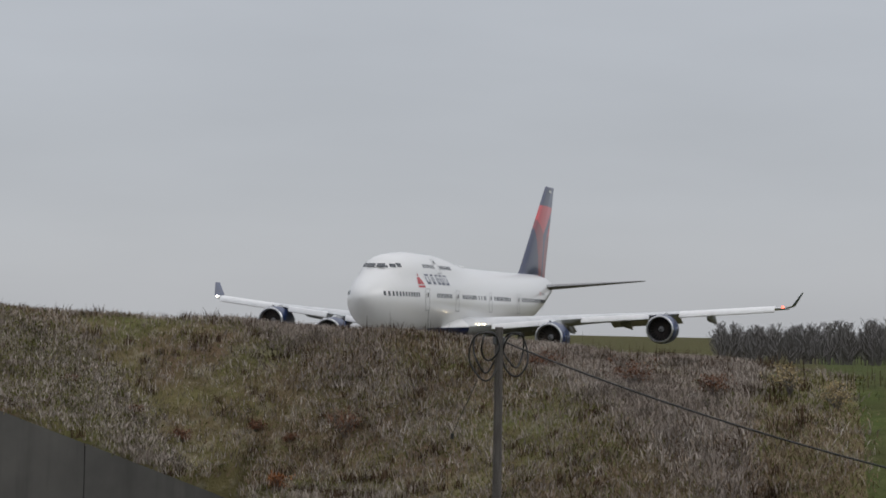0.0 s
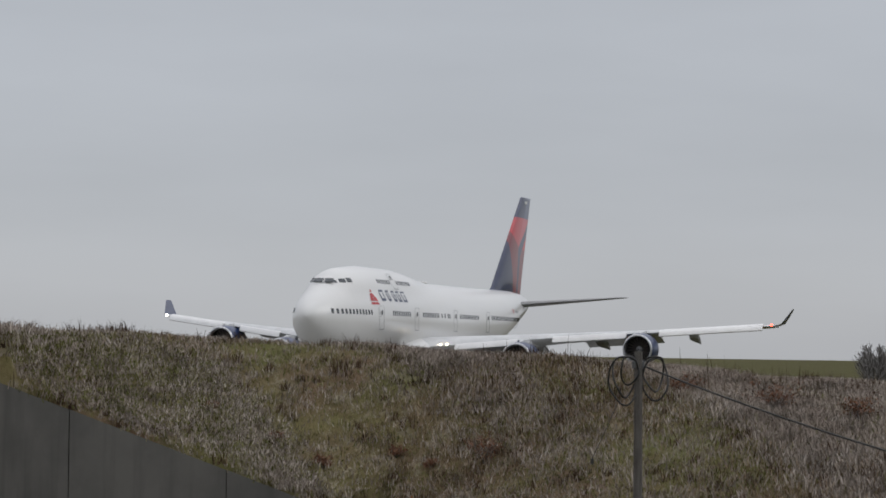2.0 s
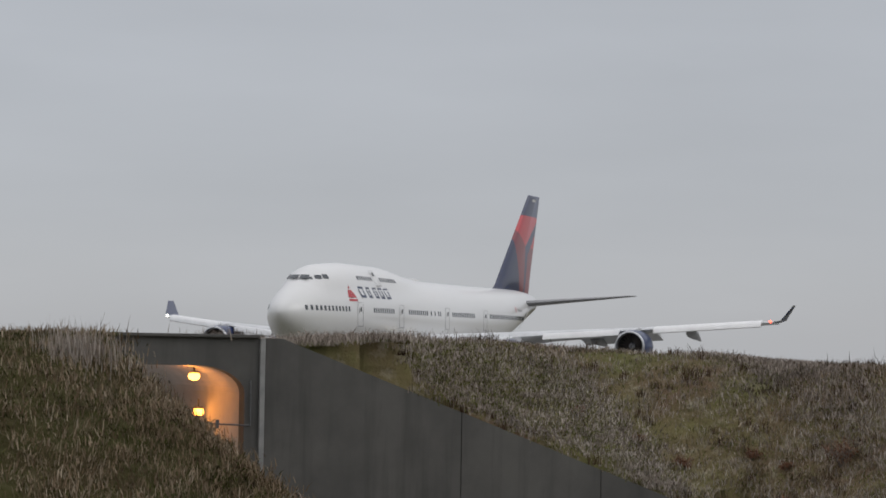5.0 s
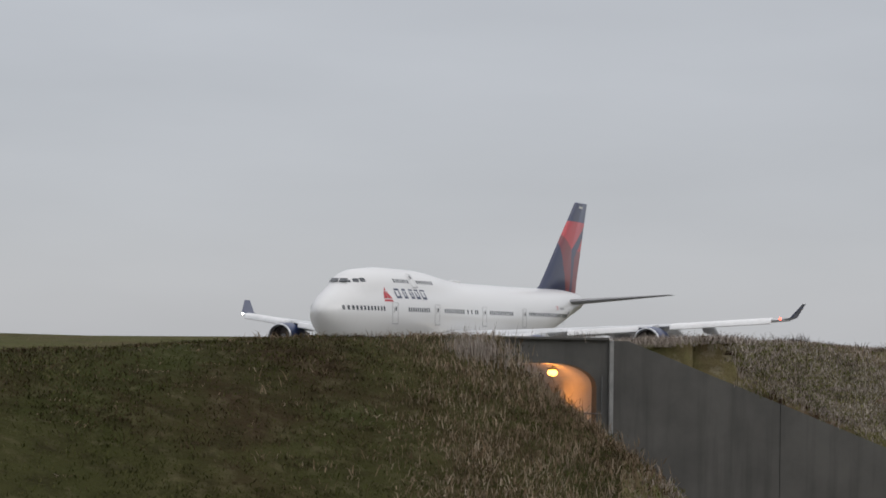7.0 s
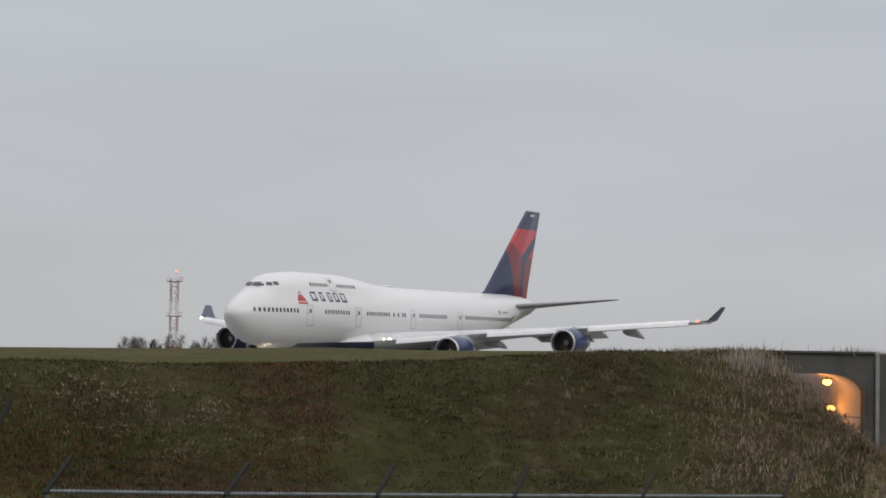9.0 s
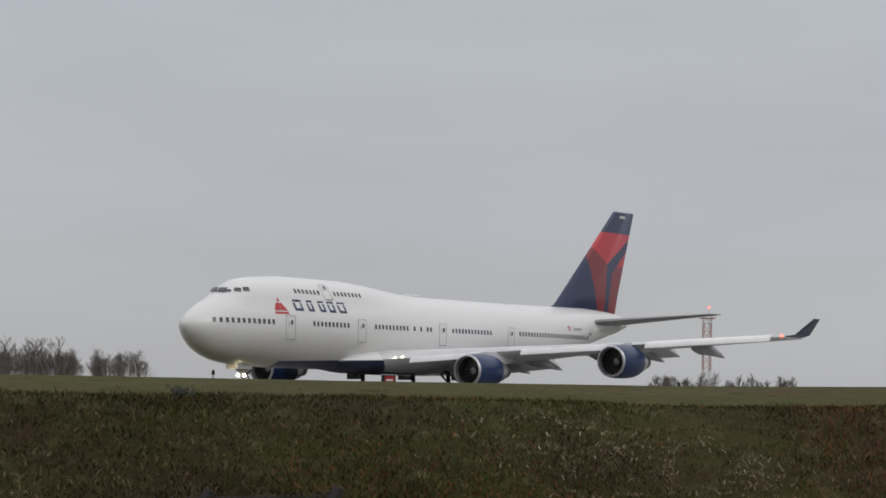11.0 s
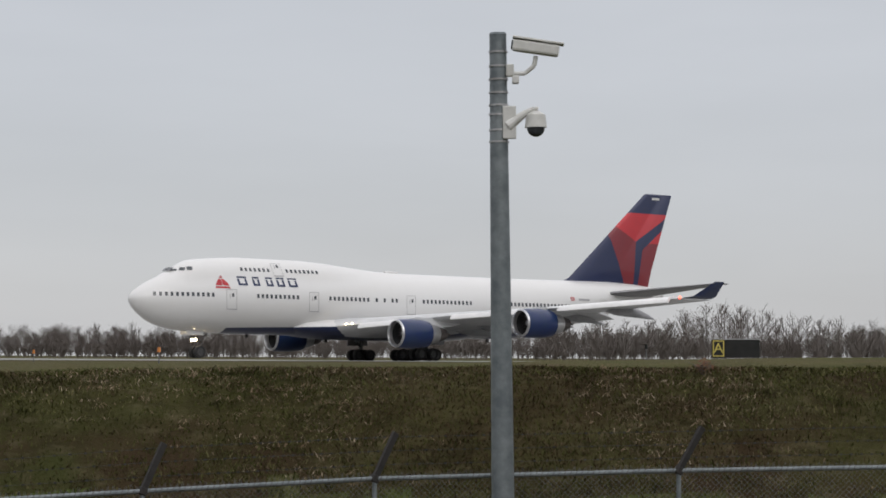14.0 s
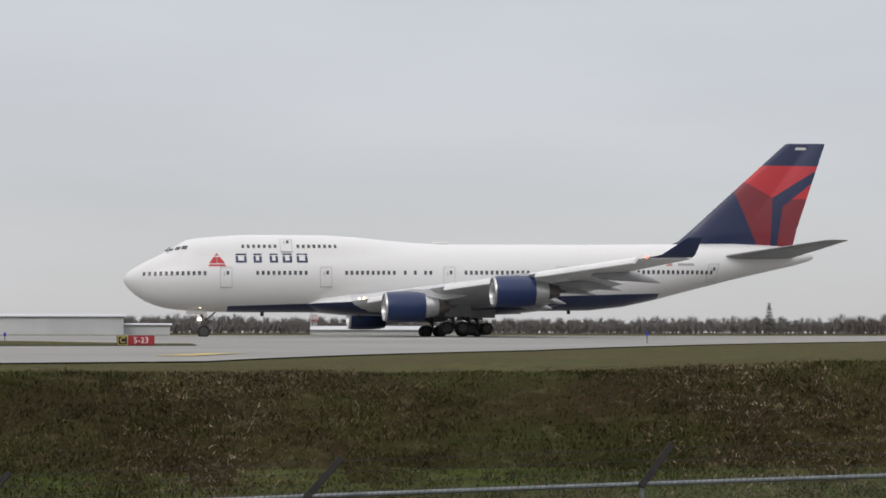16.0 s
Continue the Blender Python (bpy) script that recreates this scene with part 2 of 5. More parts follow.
M["grass"] = ground_material("rough_autumn_grass", (0.037, 0.041, 0.013), (0.050, 0.045, 0.018), (0.038, 0.026, 0.014), (0.136, 0.116, 0.068))
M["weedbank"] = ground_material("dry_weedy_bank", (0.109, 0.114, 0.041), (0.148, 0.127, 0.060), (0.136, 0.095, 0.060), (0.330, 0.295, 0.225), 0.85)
M["lush"] = ground_material("lush_green_grass", (0.058, 0.082, 0.020), (0.072, 0.085, 0.028), (0.060, 0.060, 0.024), (0.15, 0.15, 0.07))
M["mown"] = ground_material("mown_airfield_grass", (0.066, 0.070, 0.024), (0.082, 0.078, 0.032), (0.080, 0.064, 0.034), (0.15, 0.13, 0.075))
M["concrete"] = concrete("weathered_concrete", (0.110, 0.106, 0.098), (0.068, 0.066, 0.062))
M["joint"] = surface("pale_joint_sealant", (0.30, 0.30, 0.29), (0.2, 0.2, 0.2), 2.0, 0.8)
M["tunnel"] = surface("tunnel_lining", (0.55, 0.50, 0.45), (0.42, 0.38, 0.33), 0.5, 0.8)
M["pavement"] = concrete("taxiway_concrete", (0.25, 0.245, 0.23), (0.19, 0.185, 0.175), 0.05, False)


# ---- building helpers ----
def mesh_object(name, verts, faces, material, parent=None, label="", smooth=False):
    me = bpy.data.meshes.new(name)
    me.from_pydata([tuple(v) for v in verts], [], [tuple(f) for f in faces])
    me.validate()
    if smooth:
        me.polygons.foreach_set("use_smooth", [True] * len(me.polygons))
    me.materials.append(material)
    ob = new(name, me)
    ob.parent = parent
    if label:
        ob["label"] = label
    return ob


def part(name, bm, material, parent=None, label="", smooth=False):
    bmesh.ops.recalc_face_normals(bm, faces=bm.faces)
    me = bpy.data.meshes.new(name)
    bm.to_mesh(me)
    bm.free()
    if smooth:
        me.polygons.foreach_set("use_smooth", [True] * len(me.polygons))
        try:
            me.set_sharp_from_angle(angle=radians(40))
        except AttributeError:
            pass
    me.materials.append(material)
    ob = new(name, me)
    ob.parent = parent
    if label:
        ob["label"] = label
    return ob


def again(name, ob, m, parent=None):
    """Another object on the same mesh."""
    o = new(name, ob.data)
    o.parent = parent
    o.matrix_basis = m
    return o


def box(bm, size, centre=(0, 0, 0), bevel=0.0, m=None):
    r = bmesh.ops.create_cube(bm, size=1.0, matrix=(m or Matrix()) @ Matrix.Translation(centre) @ Matrix.Diagonal((*size, 1)))
    if bevel:
        edges = list({e for v in r["verts"] for e in v.link_edges})
        bmesh.ops.bevel(bm, geom=edges, offset=bevel, segments=2, affect="EDGES", profile=0.5)
    return bm


def rod(bm, a, b, r0, r1=None, sides=10):
    a, b = Vector(a), Vector(b)
    d = b - a
    m = Matrix.Translation((a + b) / 2) @ d.to_track_quat("Z", "Y").to_matrix().to_4x4()
    bmesh.ops.create_cone(bm, cap_ends=True, segments=sides, radius1=r0, radius2=r0 if r1 is None else r1, depth=d.length, matrix=m)
    return bm


def loft(rings, closed=True, caps=True):
    """Skins a row of rings of equal count."""
    n = len(rings[0])
    verts = [v for r in rings for v in r]
    faces = []
    for i in range(len(rings) - 1):
        for j in range(n if closed else n - 1):
            k = (j + 1) % n
            faces.append((i * n + j, i * n + k, (i + 1) * n + k, (i + 1) * n + j))
    if caps:
        faces.append(tuple(reversed(range(n))))
        faces.append(tuple(range((len(rings) - 1) * n, len(rings) * n)))
    bm = bmesh.new()
    vs = [bm.verts.new(v) for v in verts]
    for f in faces:
        bm.faces.new([vs[i] for i in f])
    return bm


def turned(profile, centre, sides=32, axis=(-1, 0, 0)):
    """A body of revolution about an axis that runs aft: profile rows are (distance, radius)."""
    rings = []
    for s, r in profile:
        rings.append([(centre[0] - s, centre[1] + r * math.cos(2 * math.pi * k / sides), centre[2] + r * math.sin(2 * math.pi * k / sides)) for k in range(sides)])
    return loft(rings, True, False)


def empty(name, m=None):
    e = new(name)
    e.empty_display_size = 0.3
    if m is not None:
        e.matrix_world = m
    return e


def lettering(name, text, size, material, parent, m, thick=0.004):
    cu = bpy.data.curves.new(name, "FONT")
    cu.body, cu.size, cu.extrude, cu.align_x, cu.align_y = text, size, thick, "CENTER", "CENTER"
    tmp = bpy.data.objects.new(name, cu)
    scene.collection.objects.link(tmp)
    me = bpy.data.meshes.new_from_object(tmp.evaluated_get(bpy.context.evaluated_depsgraph_get()))
    bpy.data.objects.remove(tmp)
    me.materials.clear()
    me.materials.append(material)
    ob = new(name, me)
    ob.parent = parent
    ob.matrix_basis = m
    return ob


# ---- the lie of the land ----
def lerp(x, xs, ys):
    return float(np.interp(x, xs, ys))


CREST_R = ((-180, -60, -30, 0, 20, 45, 60, 75, 84, 92, 96, 105, 115, 130, 180), (46, 46, 46, 46, 46, 44, 50, 58, 64, 70, 92, 92, 84, 80, 80))
CREST_Z = ((-180, -30, 0, 10, 20, 35, 50, 62, 70, 78, 83.5, 90, 95, 99, 105, 109, 112, 116, 120, 140), (-1.2, -1.1, -1.0, -0.75, -0.45, -0.29, -0.28, -0.28, -0.25, -0.04, 0.33, 0.44, 0.62, 0.42, -0.2, -0.7, -1.05, -1.4, -1.6, -1.8))
SWELL = ((-180, 20, 35, 45, 62, 75, 88, 92, 180), (0, 0, 0.12, 0.38, 0.58, 0.78, 0.40, 0, 0))
FOOT_IN = ((-180, 50, 62, 75, 90, 93, 101.9, 106, 112, 180), (7, 7, 9, 13, 16, 12, 15, 26, 36, 38))
FOOT_Z = ((-180, 50, 65, 80, 90, 120, 180), (-3.7, -3.7, -4.0, -4.8, -5.0, -5.2, -5.2))
FIELD_Z = ((-180, -20, 0, 16, 34, 45, 51, 61, 77, 82, 90, 98, 106, 115, 180), (-0.6, -0.46, -0.42, -0.42, -0.42, -0.5, -0.65, -0.95, -1.5, -1.8, -2.1, -2.3, -2.9, -3.3, -4))
CORNER = Vector((79.4, -1.75))
WING_DIR = Vector((4.1, -13.3)).normalized()
PORTAL_DIR = Vector((-0.30, 0.954)).normalized()
HILL_EYE, BANK_EYE = Vector((12.6, -1.65)), Vector((17.9, -6.7))


def smooth(t):
    t = min(1.0, max(0.0, t))
    return t * t * (3 - 2 * t)


def bearing_from(o, p):
    return math.degrees(math.atan2(p.x - o.x, p.y - o.y))


def wall_frame(p):
    """Distance along the portal or the wing wall from their common corner, and distance behind the face."""
    q = p - CORNER
    d = PORTAL_DIR if q.y > 0 else WING_DIR
    n = Vector((abs(d.y), -d.x if d.y > 0 else d.x))
    return q.y > 0, q.dot(d), q.dot(n)


def in_cut(p):
    """The road's cutting before the portal and its wing wall."""
    if not 40 < p.x < 96 or not -40 < p.y < 14:
        return False
    portal, along, behind = wall_frame(p)
    if behind > 0.3:
        return False
    return along < 7.0 if portal else bearing_from(BANK_EYE, p) < 99.6


def land(x, y):
    r = math.hypot(x, y)
    b = math.degrees(math.atan2(x, y))
    rc, zc, fin, zf = lerp(b, *CREST_R), lerp(b, *CREST_Z), lerp(b, *FOOT_IN), lerp(b, *FOOT_Z)
    zp = lerp(b, *FIELD_Z)
    near = -3.6
    if r <= rc:
        lo = near + (zf - near) * smooth((r - 30) / 12)
        t = (r - (rc - fin)) / fin
        z = lo + (zc - lo) * (smooth(t) * 0.45 + max(0.0, min(1.0, t)) * 0.55)
    elif r < 210:
        z = zc + (zp - zc) * (r - rc) / (210 - rc) + lerp(b, *SWELL) * smooth((r - rc) / 26) * (1 - smooth((r - rc - 40) / 70))
    else:
        z = zp
    if r > 230 and b > 100:
        z -= 4.5 * smooth((r - 230) / 400) * smooth((b - 100) / 12)
    if 30 < r < rc + 12:
        z += noise.noise(Vector((x * 0.10, y * 0.10, 0))) * 0.10 + noise.noise(Vector((x * 0.45, y * 0.45, 3))) * 0.05
        if b > 92:
            # shallow gullies run down the weedy bank
            z += 0.22 * noise.noise(Vector((b * 0.55 + r * 0.05, r * 0.03, 5)))
    p = Vector((x, y))
    if in_cut(p):
        d = (p - HILL_EYE).length
        cap = d * math.tan(radians(0.45 - 0.80 * max(0.0, bearing_from(HILL_EYE, p) - 85.45)))
        z = max(-9.0, min(z, cap))
    elif 40 < x < 130 and -40 < y < 14:
        portal, along, behind = wall_frame(p)
        if not portal and along < 24:
            # earth held up behind the wing wall, and no higher than its coping at the wall
            top = 0.47 - 0.372 * max(0.0, along - 0.75)
            flat = zc if r <= rc else z
            free = z
            rough = 0.06 * noise.noise(Vector((x * 0.5, y * 0.5, 1)))
            if behind > 0:
                z = max(z, min(flat, top + 0.34 * behind) + rough)
            if along > 5:
                z = min(z, max(-8.0, top + 0.45 * max(0.0, behind) + 0.63 * max(0.0, along - 15) + rough))
            z += (free - z) * smooth((along - 16) / 8)
        elif portal and 0 < along < 7.4 and 0 < behind < 10:
            z = max(z, 0.44)
    return z


def ground():
    bear = list(np.arange(-180, -32, 6.0)) + list(np.arange(-32, 84, 0.5)) + list(np.arange(84, 104, 0.2)) + list(np.arange(104, 124, 0.5)) + list(np.arange(124, 180, 6.0))
    rad = [0.5, 4, 8, 12, 16, 20, 24, 27, 30] + list(np.arange(32, 98, 0.8)) + [100, 104, 110, 118, 128, 140, 155, 170, 190, 210, 230, 260, 300, 360, 450, 600, 900, 1500, 2600, 4500]
    verts, faces, cut, slots = [], [], [], []
    for b in bear:
        for r in rad:
            x, y = r * math.sin(radians(b)), r * math.cos(radians(b))
            p = Vector((x, y))
            z = land(x, y)
            portal_cut = False
            if 55 < r < 98 and 80 < b < 110 and in_cut(p):
                portal, along, behind = wall_frame(p)
                portal_cut = portal
                if not portal and behind > -1.1:
                    # the foot of the bank stays within the wing wall's thickness
                    q = p + Vector((abs(WING_DIR.y), WING_DIR.x)) * (0.2 - behind)
                    x, y = q.x, q.y
            verts.append((x, y, z))
            cut.append(portal_cut)
    n, m = len(rad), len(bear)
    for i in range(m):
        b = bear[i]
        rc = lerp(b, *CREST_R)
        for j in range(n - 1):
            q = (i * n + j, i * n + j + 1, ((i + 1) % m) * n + j + 1, ((i + 1) % m) * n + j)
            flags = [cut[k] for k in q]
            zs = [verts[k][2] for k in q]
            if any(flags) and not all(flags) and max(zs) - min(zs) > 1.6:
                continue
            faces.append(q)
            if b > 113.6:
                slots.append(3)
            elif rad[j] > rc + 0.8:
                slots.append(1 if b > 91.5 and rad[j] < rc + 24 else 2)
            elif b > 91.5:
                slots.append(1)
            else:
                # the level ground at the bank's foot is greener
                slots.append(3 if 20 < rad[j] < rc - lerp(b, *FOOT_IN) + 1.2 + noise.noise(Vector((b * 0.4, 0, 2))) else 0)
    k = len(verts)
    verts.append((0, 0, land(0.01, 0)))
    for i in range(m):
        faces.append((k, i * n, ((i + 1) % m) * n))
        slots.append(0)
    ob = mesh_object("ground", verts, faces, M["grass"], smooth=True)
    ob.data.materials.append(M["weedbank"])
    ob.data.materials.append(M["mown"])
    ob.data.materials.append(M["lush"])
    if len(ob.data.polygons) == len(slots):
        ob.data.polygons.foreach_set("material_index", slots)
    tagged(ob, "rough autumn grass bank and level airfield", "ground", kind="structure")


def strip(name, inner, outer, b0, b1, step, rise, material, label):
    """Paving that follows the airfield between two radii, given by bearing."""
    bs = np.arange(b0, b1 + 0.01, step)
    verts, faces, n = [], [], 9
    for b in bs:
        r0, r1 = inner(b), outer(b)
        for k in range(n):
            r = r0 + (r1 - r0) * k / (n - 1)
            x, y = r * math.sin(radians(b)), r * math.cos(radians(b))
            verts.append((x, y, land(x, y) + rise))
    for i in range(len(bs) - 1):
        for j in range(n - 1):
            faces.append((i * n + j, i * n + j + 1, (i + 1) * n + j + 1, (i + 1) * n + j))
    ob = mesh_object(name, verts, faces, material, smooth=True)
    return tagged(ob, label, name.split("_")[0], kind="structure")


ground()
TAXI_IN = ((-60, -20, -11, 0, 11, 20, 35, 60, 120), (60, 60, 62, 90, 132, 165, 176, 184, 186))
strip("taxiway", lambda b: lerp(b, *TAXI_IN), lambda b: 262.0, -60, 106, 1.0, 0.05, M["pavement"], "pale worn concrete taxiway across the airfield")
strip("grass_island", lambda b: 112.5, lambda b: 112.5 + max(0.3, min(1.0, (-8.6 - b) / 5)) * 34, -26, -8.6, 1.0, 0.09, M["mown"], "narrow grass island between taxiway and runway")


# ---- the road tunnel under the taxiway ----
def wall_between(name, a, b, top_a, top_b, low, thick, material, label, kind="structure"):
    """An upright wall whose top runs from one height to another."""
    a, b = Vector(a), Vector(b)
    d = (b - a).normalized()
    nrm = Vector((-d.y, d.x))
    if nrm.x < 0:
        nrm = -nrm
    vs = []
    for p, top in ((a, top_a), (b, top_b)):
        for off in (0, thick):
            q = p + nrm * off
            vs += [(q.x, q.y, low), (q.x, q.y, top)]
    f = [(0, 1, 5, 4), (2, 6, 7, 3), (1, 3, 7, 5), (0, 2, 3, 1), (4, 5, 7, 6)]
    ob = mesh_object(name, vs, f, material)
    return tagged(ob, label, "wall", kind=kind), d, nrm


def tunnel():
    top = 0.50
    C, P = CORNER, PORTAL_DIR
    inward = Vector((P.y, -P.x))
    if inward.x < 0:
        inward = -inward
    # opening profile along the portal: metres left of the corner, height; a flat crown with a rounded haunch
    near, far_side = 0.42, 6.3
    crown, spring = -0.33, -1.15
    prof = [(near, -9.0), (near, spring)]
    for k in range(1, 9):
        a = math.pi / 2 * k / 8
        prof.append((near + 1.5 * (1 - math.cos(a)), spring + (crown - spring) * math.sin(a)))
    prof += [(far_side - 1.5 * (1 - math.cos(math.pi / 2 * k / 8)), spring + (crown - spring) * math.sin(math.pi / 2 * k / 8)) for k in range(8, 0, -1)]
    prof += [(far_side, spring), (far_side, -9.0)]

    def at(s, z, depth):
        q = C + P * s + inward * depth
        return (q.x, q.y, z)

    # header wall with the opening through it
    outer = [(-0.05, -9.0), (-0.05, top), (7.3, top), (7.3, -9.0)]
    bm = bmesh.new()
    thick = 0.55
    n = len(prof)
    rings = []
    for depth in (0.0, thick):
        inner_v = [bm.verts.new(at(s, z, depth)) for s, z in prof]
        upper_v = [bm.verts.new(at(s if 0 < i < n - 1 else (-0.05 if i == 0 else 7.3), top if 0 < i < n - 1 else -9.0, depth)) for i, (s, z) in enumerate(prof)]
        corner_a, corner_b = bm.verts.new(at(-0.05, top, depth)), bm.verts.new(at(7.3, top, depth))
        rings.append((inner_v, upper_v, corner_a, corner_b))
        for i in range(1, n - 2):
            bm.faces.new((inner_v[i], inner_v[i + 1], upper_v[i + 1], upper_v[i])) if upper_v[i].co != upper_v[i + 1].co else None
        bm.faces.new((inner_v[0], inner_v[1], upper_v[1], corner_a, upper_v[0]))
        bm.faces.new((inner_v[n - 1], inner_v[n - 2], upper_v[n - 2], corner_b, upper_v[n - 1]))
    (ia, ua, ca, cb), (ib, ub, da, db) = rings
    for i in range(n - 1):
        bm.faces.new((ia[i], ia[i + 1], ib[i + 1], ib[i]))
    bm.faces.new((ca, da, db, cb))
    bm.faces.new((ua[0], ca, da, ub[0]))
    bm.faces.new((ua[n - 1], cb, db, ub[n - 1]))
    portal = part("wall_portal", bm, M["concrete"])
    tagged(portal, "weathered grey concrete tunnel portal with rounded opening", "wall", kind="structure")
    # coping and joint
    bm = bmesh.new()
    m = Matrix.Translation((*C, 0)) @ Matrix.Rotation(math.atan2(P.y, P.x), 4, "Z")
    box(bm, (4.8, 0.75, 0.10), (2.4, -0.25, top + 0.052), 0.02, m)
    part("coping", bm, M["concrete"], portal)
    bm = bmesh.new()
    box(bm, (0.16, 0.10, 9.4), (-0.10, 0.06, top - 4.7), 0.02, m)
    part("joint_strip", bm, M["joint"], portal, "pale sealant strip at the corner")
    # lining
    verts, faces = [], []
    for d in (thick, 15.0, 34.0):
        verts += [at(s, z, d) for s, z in prof]
    for i in range(2):
        for j in range(n - 1):
            faces.append((i * n + j, i * n + j + 1, (i + 1) * n + j + 1, (i + 1) * n + j))
    faces.append(tuple(range(2 * n, 3 * n)))
    lining = mesh_object("tunnel_lining", verts, faces, M["tunnel"])
    tagged(lining, "pale tunnel lining lit by orange lamps", "tunnel", kind="structure")
    # lamps inside: one added where the ceiling only glows, then the wall's own
    for s, z, d in ((1.25, -0.62, 2.6), (0.75, -1.74, 3.8)):
        e = empty("tunnel_lamp_and_glow", Matrix.Translation(at(s, z, d)))
        tagged(e, "orange sodium lamp in the tunnel, the ceiling one added for its glow", "lamp", "tunnel lamps")
        b1 = bmesh.new()
        box(b1, (0.24, 0.30, 0.07), (0, 0, 0.07), 0.02)
        part("housing", b1, M["galvdark"], e)
        b1 = bmesh.new()
        bmesh.ops.create_uvsphere(b1, u_segments=14, v_segments=8, radius=0.17, matrix=Matrix.Translation((0, 0, -0.06)) @ Matrix.Diagonal((1, 1.1, 0.8, 1)))
        part("lens", b1, M["sodium"], e, "glowing orange lens")
        b1 = bmesh.new()
        rod(b1, (0, 0, 0.1), (0, 0, 0.35), 0.03)
        part("bracket", b1, M["galvdark"], e)
        lamp = new("sodium_light", bpy.data.lights.new("sodium_light", "POINT"))
        lamp.data.energy, lamp.data.color, lamp.data.shadow_soft_size = 48, (1.0, 0.36, 0.06), 0.25
        q = at(s + 0.5, z - 0.1, d - 0.5)
        lamp.location = q
    # pipe and conduit on the jamb
    bm = bmesh.new()
    rod(bm, at(0.25, -2.10, -0.06), at(2.6, -2.02, 0.9), 0.025)
    rod(bm, at(0.25, -2.10, -0.06), at(0.25, -0.75, -0.06), 0.02)
    box(bm, (0.10, 0.10, 0.26), at(1.15, -2.07, 0.3), 0.01)
    tagged(part("conduit", bm, M["galvdark"]), "thin dark pipe fixed across the tunnel mouth", "pipe")


tunnel()
END = CORNER + WING_DIR * 0.75
wing_start, d0, n0 = wall_between("wall_wing_top", CORNER, END, 0.50, 0.50, -9, 0.45, M["concrete"], "level end of the concrete wing wall")
segs = [(0.75, 6.6), (6.6, 11.4), (11.4, 17.5), (17.5, 24.0)]
for s0, s1 in segs:
    za, zb = (0.50 - (s - 0.75) * 0.372 for s in (s0, s1))
    w, _, _ = wall_between("wall_wing", CORNER + WING_DIR * s0, CORNER + WING_DIR * (s1 - 0.03), za, zb, -11, 0.45, M["concrete"], "sloping grey concrete wing wall panel, rain stained")


# ---- grass and weeds as blades ----
def blades(name, spots, tall, wide, lean, per, material, label, curl=0.3, spread=0.26, reach=0.0):
    """Many bent blades in one mesh; spots are (x, y, size)."""
    rng = np.random.default_rng(len(spots))
    n = len(spots) * per
    around = ((0, 0), (reach, 0), (-reach, 0), (0, reach), (0, -reach)) if reach else ((0, 0),)
    base = np.repeat(np.array([(x, y, max(land(x + dx, y + dy) for dx, dy in around) - 0.03) for x, y, s in spots]), per, axis=0)
    size = np.repeat(np.array([s for *_, s in spots]), per)
    base[:, :2] += rng.normal(0, spread, (n, 2)) * size[:, None]
    h = tall * size * rng.uniform(0.5, 1.2, n)
    a, fa = rng.uniform(0, 2 * np.pi, n), rng.uniform(0, 2 * np.pi, n)
    w = wide * rng.uniform(0.6, 1.4, n)
    across = np.stack([np.cos(fa) * w, np.sin(fa) * w, 0 * w], 1)
    out = np.stack([np.cos(a), np.sin(a), 0 * a], 1) * (h * lean * rng.uniform(0.2, 1.2, n))[:, None]
    mid = base + out * 0.4 + np.array([0, 0, 1]) * (h * 0.6)[:, None]
    tip = base + out + np.array([0, 0, 1]) * (h * (1 - curl * rng.uniform(0, 1, n)))[:, None]
    verts = np.stack([base - across, base + across, mid - across * 0.7, mid + across * 0.7, tip], 1).reshape(-1, 3)
    k = np.arange(n) * 5
    quads = np.stack([k, k + 1, k + 3, k + 2], 1)
    tris = np.stack([k + 2, k + 3, k + 4], 1)
    me = bpy.data.meshes.new(name)
    me.vertices.add(len(verts))
    me.vertices.foreach_set("co", verts.ravel())
    loops = np.concatenate([quads.ravel(), tris.ravel()])
    me.loops.add(len(loops))
    me.loops.foreach_set("vertex_index", loops)
    me.polygons.add(2 * n)
    me.polygons.foreach_set("loop_start", np.concatenate([np.arange(n) * 4, 4 * n + np.arange(n) * 3]))
    me.update(calc_edges=True)
    me.materials.append(material)
    return tagged(new(name, me), label, name.replace("_", " "), kind="stuff")


def blade_material(name, a, b, c):
    m, tree, bs = shader(name, 0.9)
    bs.inputs["Specular IOR Level"].default_value = 0.05
    g = tree.nodes.new("ShaderNodeNewGeometry")
    r = tree.nodes.new("ShaderNodeValToRGB")
    r.color_ramp.elements[0].color, r.color_ramp.elements[1].color = (*a, 1), (*c, 1)
    r.color_ramp.elements.new(0.5).color = (*b, 1)
    tree.links.new(g.outputs["Random Per Island"], r.inputs["Fac"])
    patch = mixer(tree, noisy(tree, 0.16, 0.42, 0.62, 6.0), r.outputs["Color"], tuple((x + y) / 2 for x, y in zip(a, b)))
    patch = mixer(tree, noisy(tree, 0.75, 0.50, 0.66, 5.0), patch, tuple(v * 0.6 for v in a))
    patch = mixer(tree, noisy(tree, 1.5, 0.60, 0.74, 4.0), patch, tuple(v * 0.8 for v in c))
    tree.links.new(patch, bs.inputs["Base Color"])
    return m


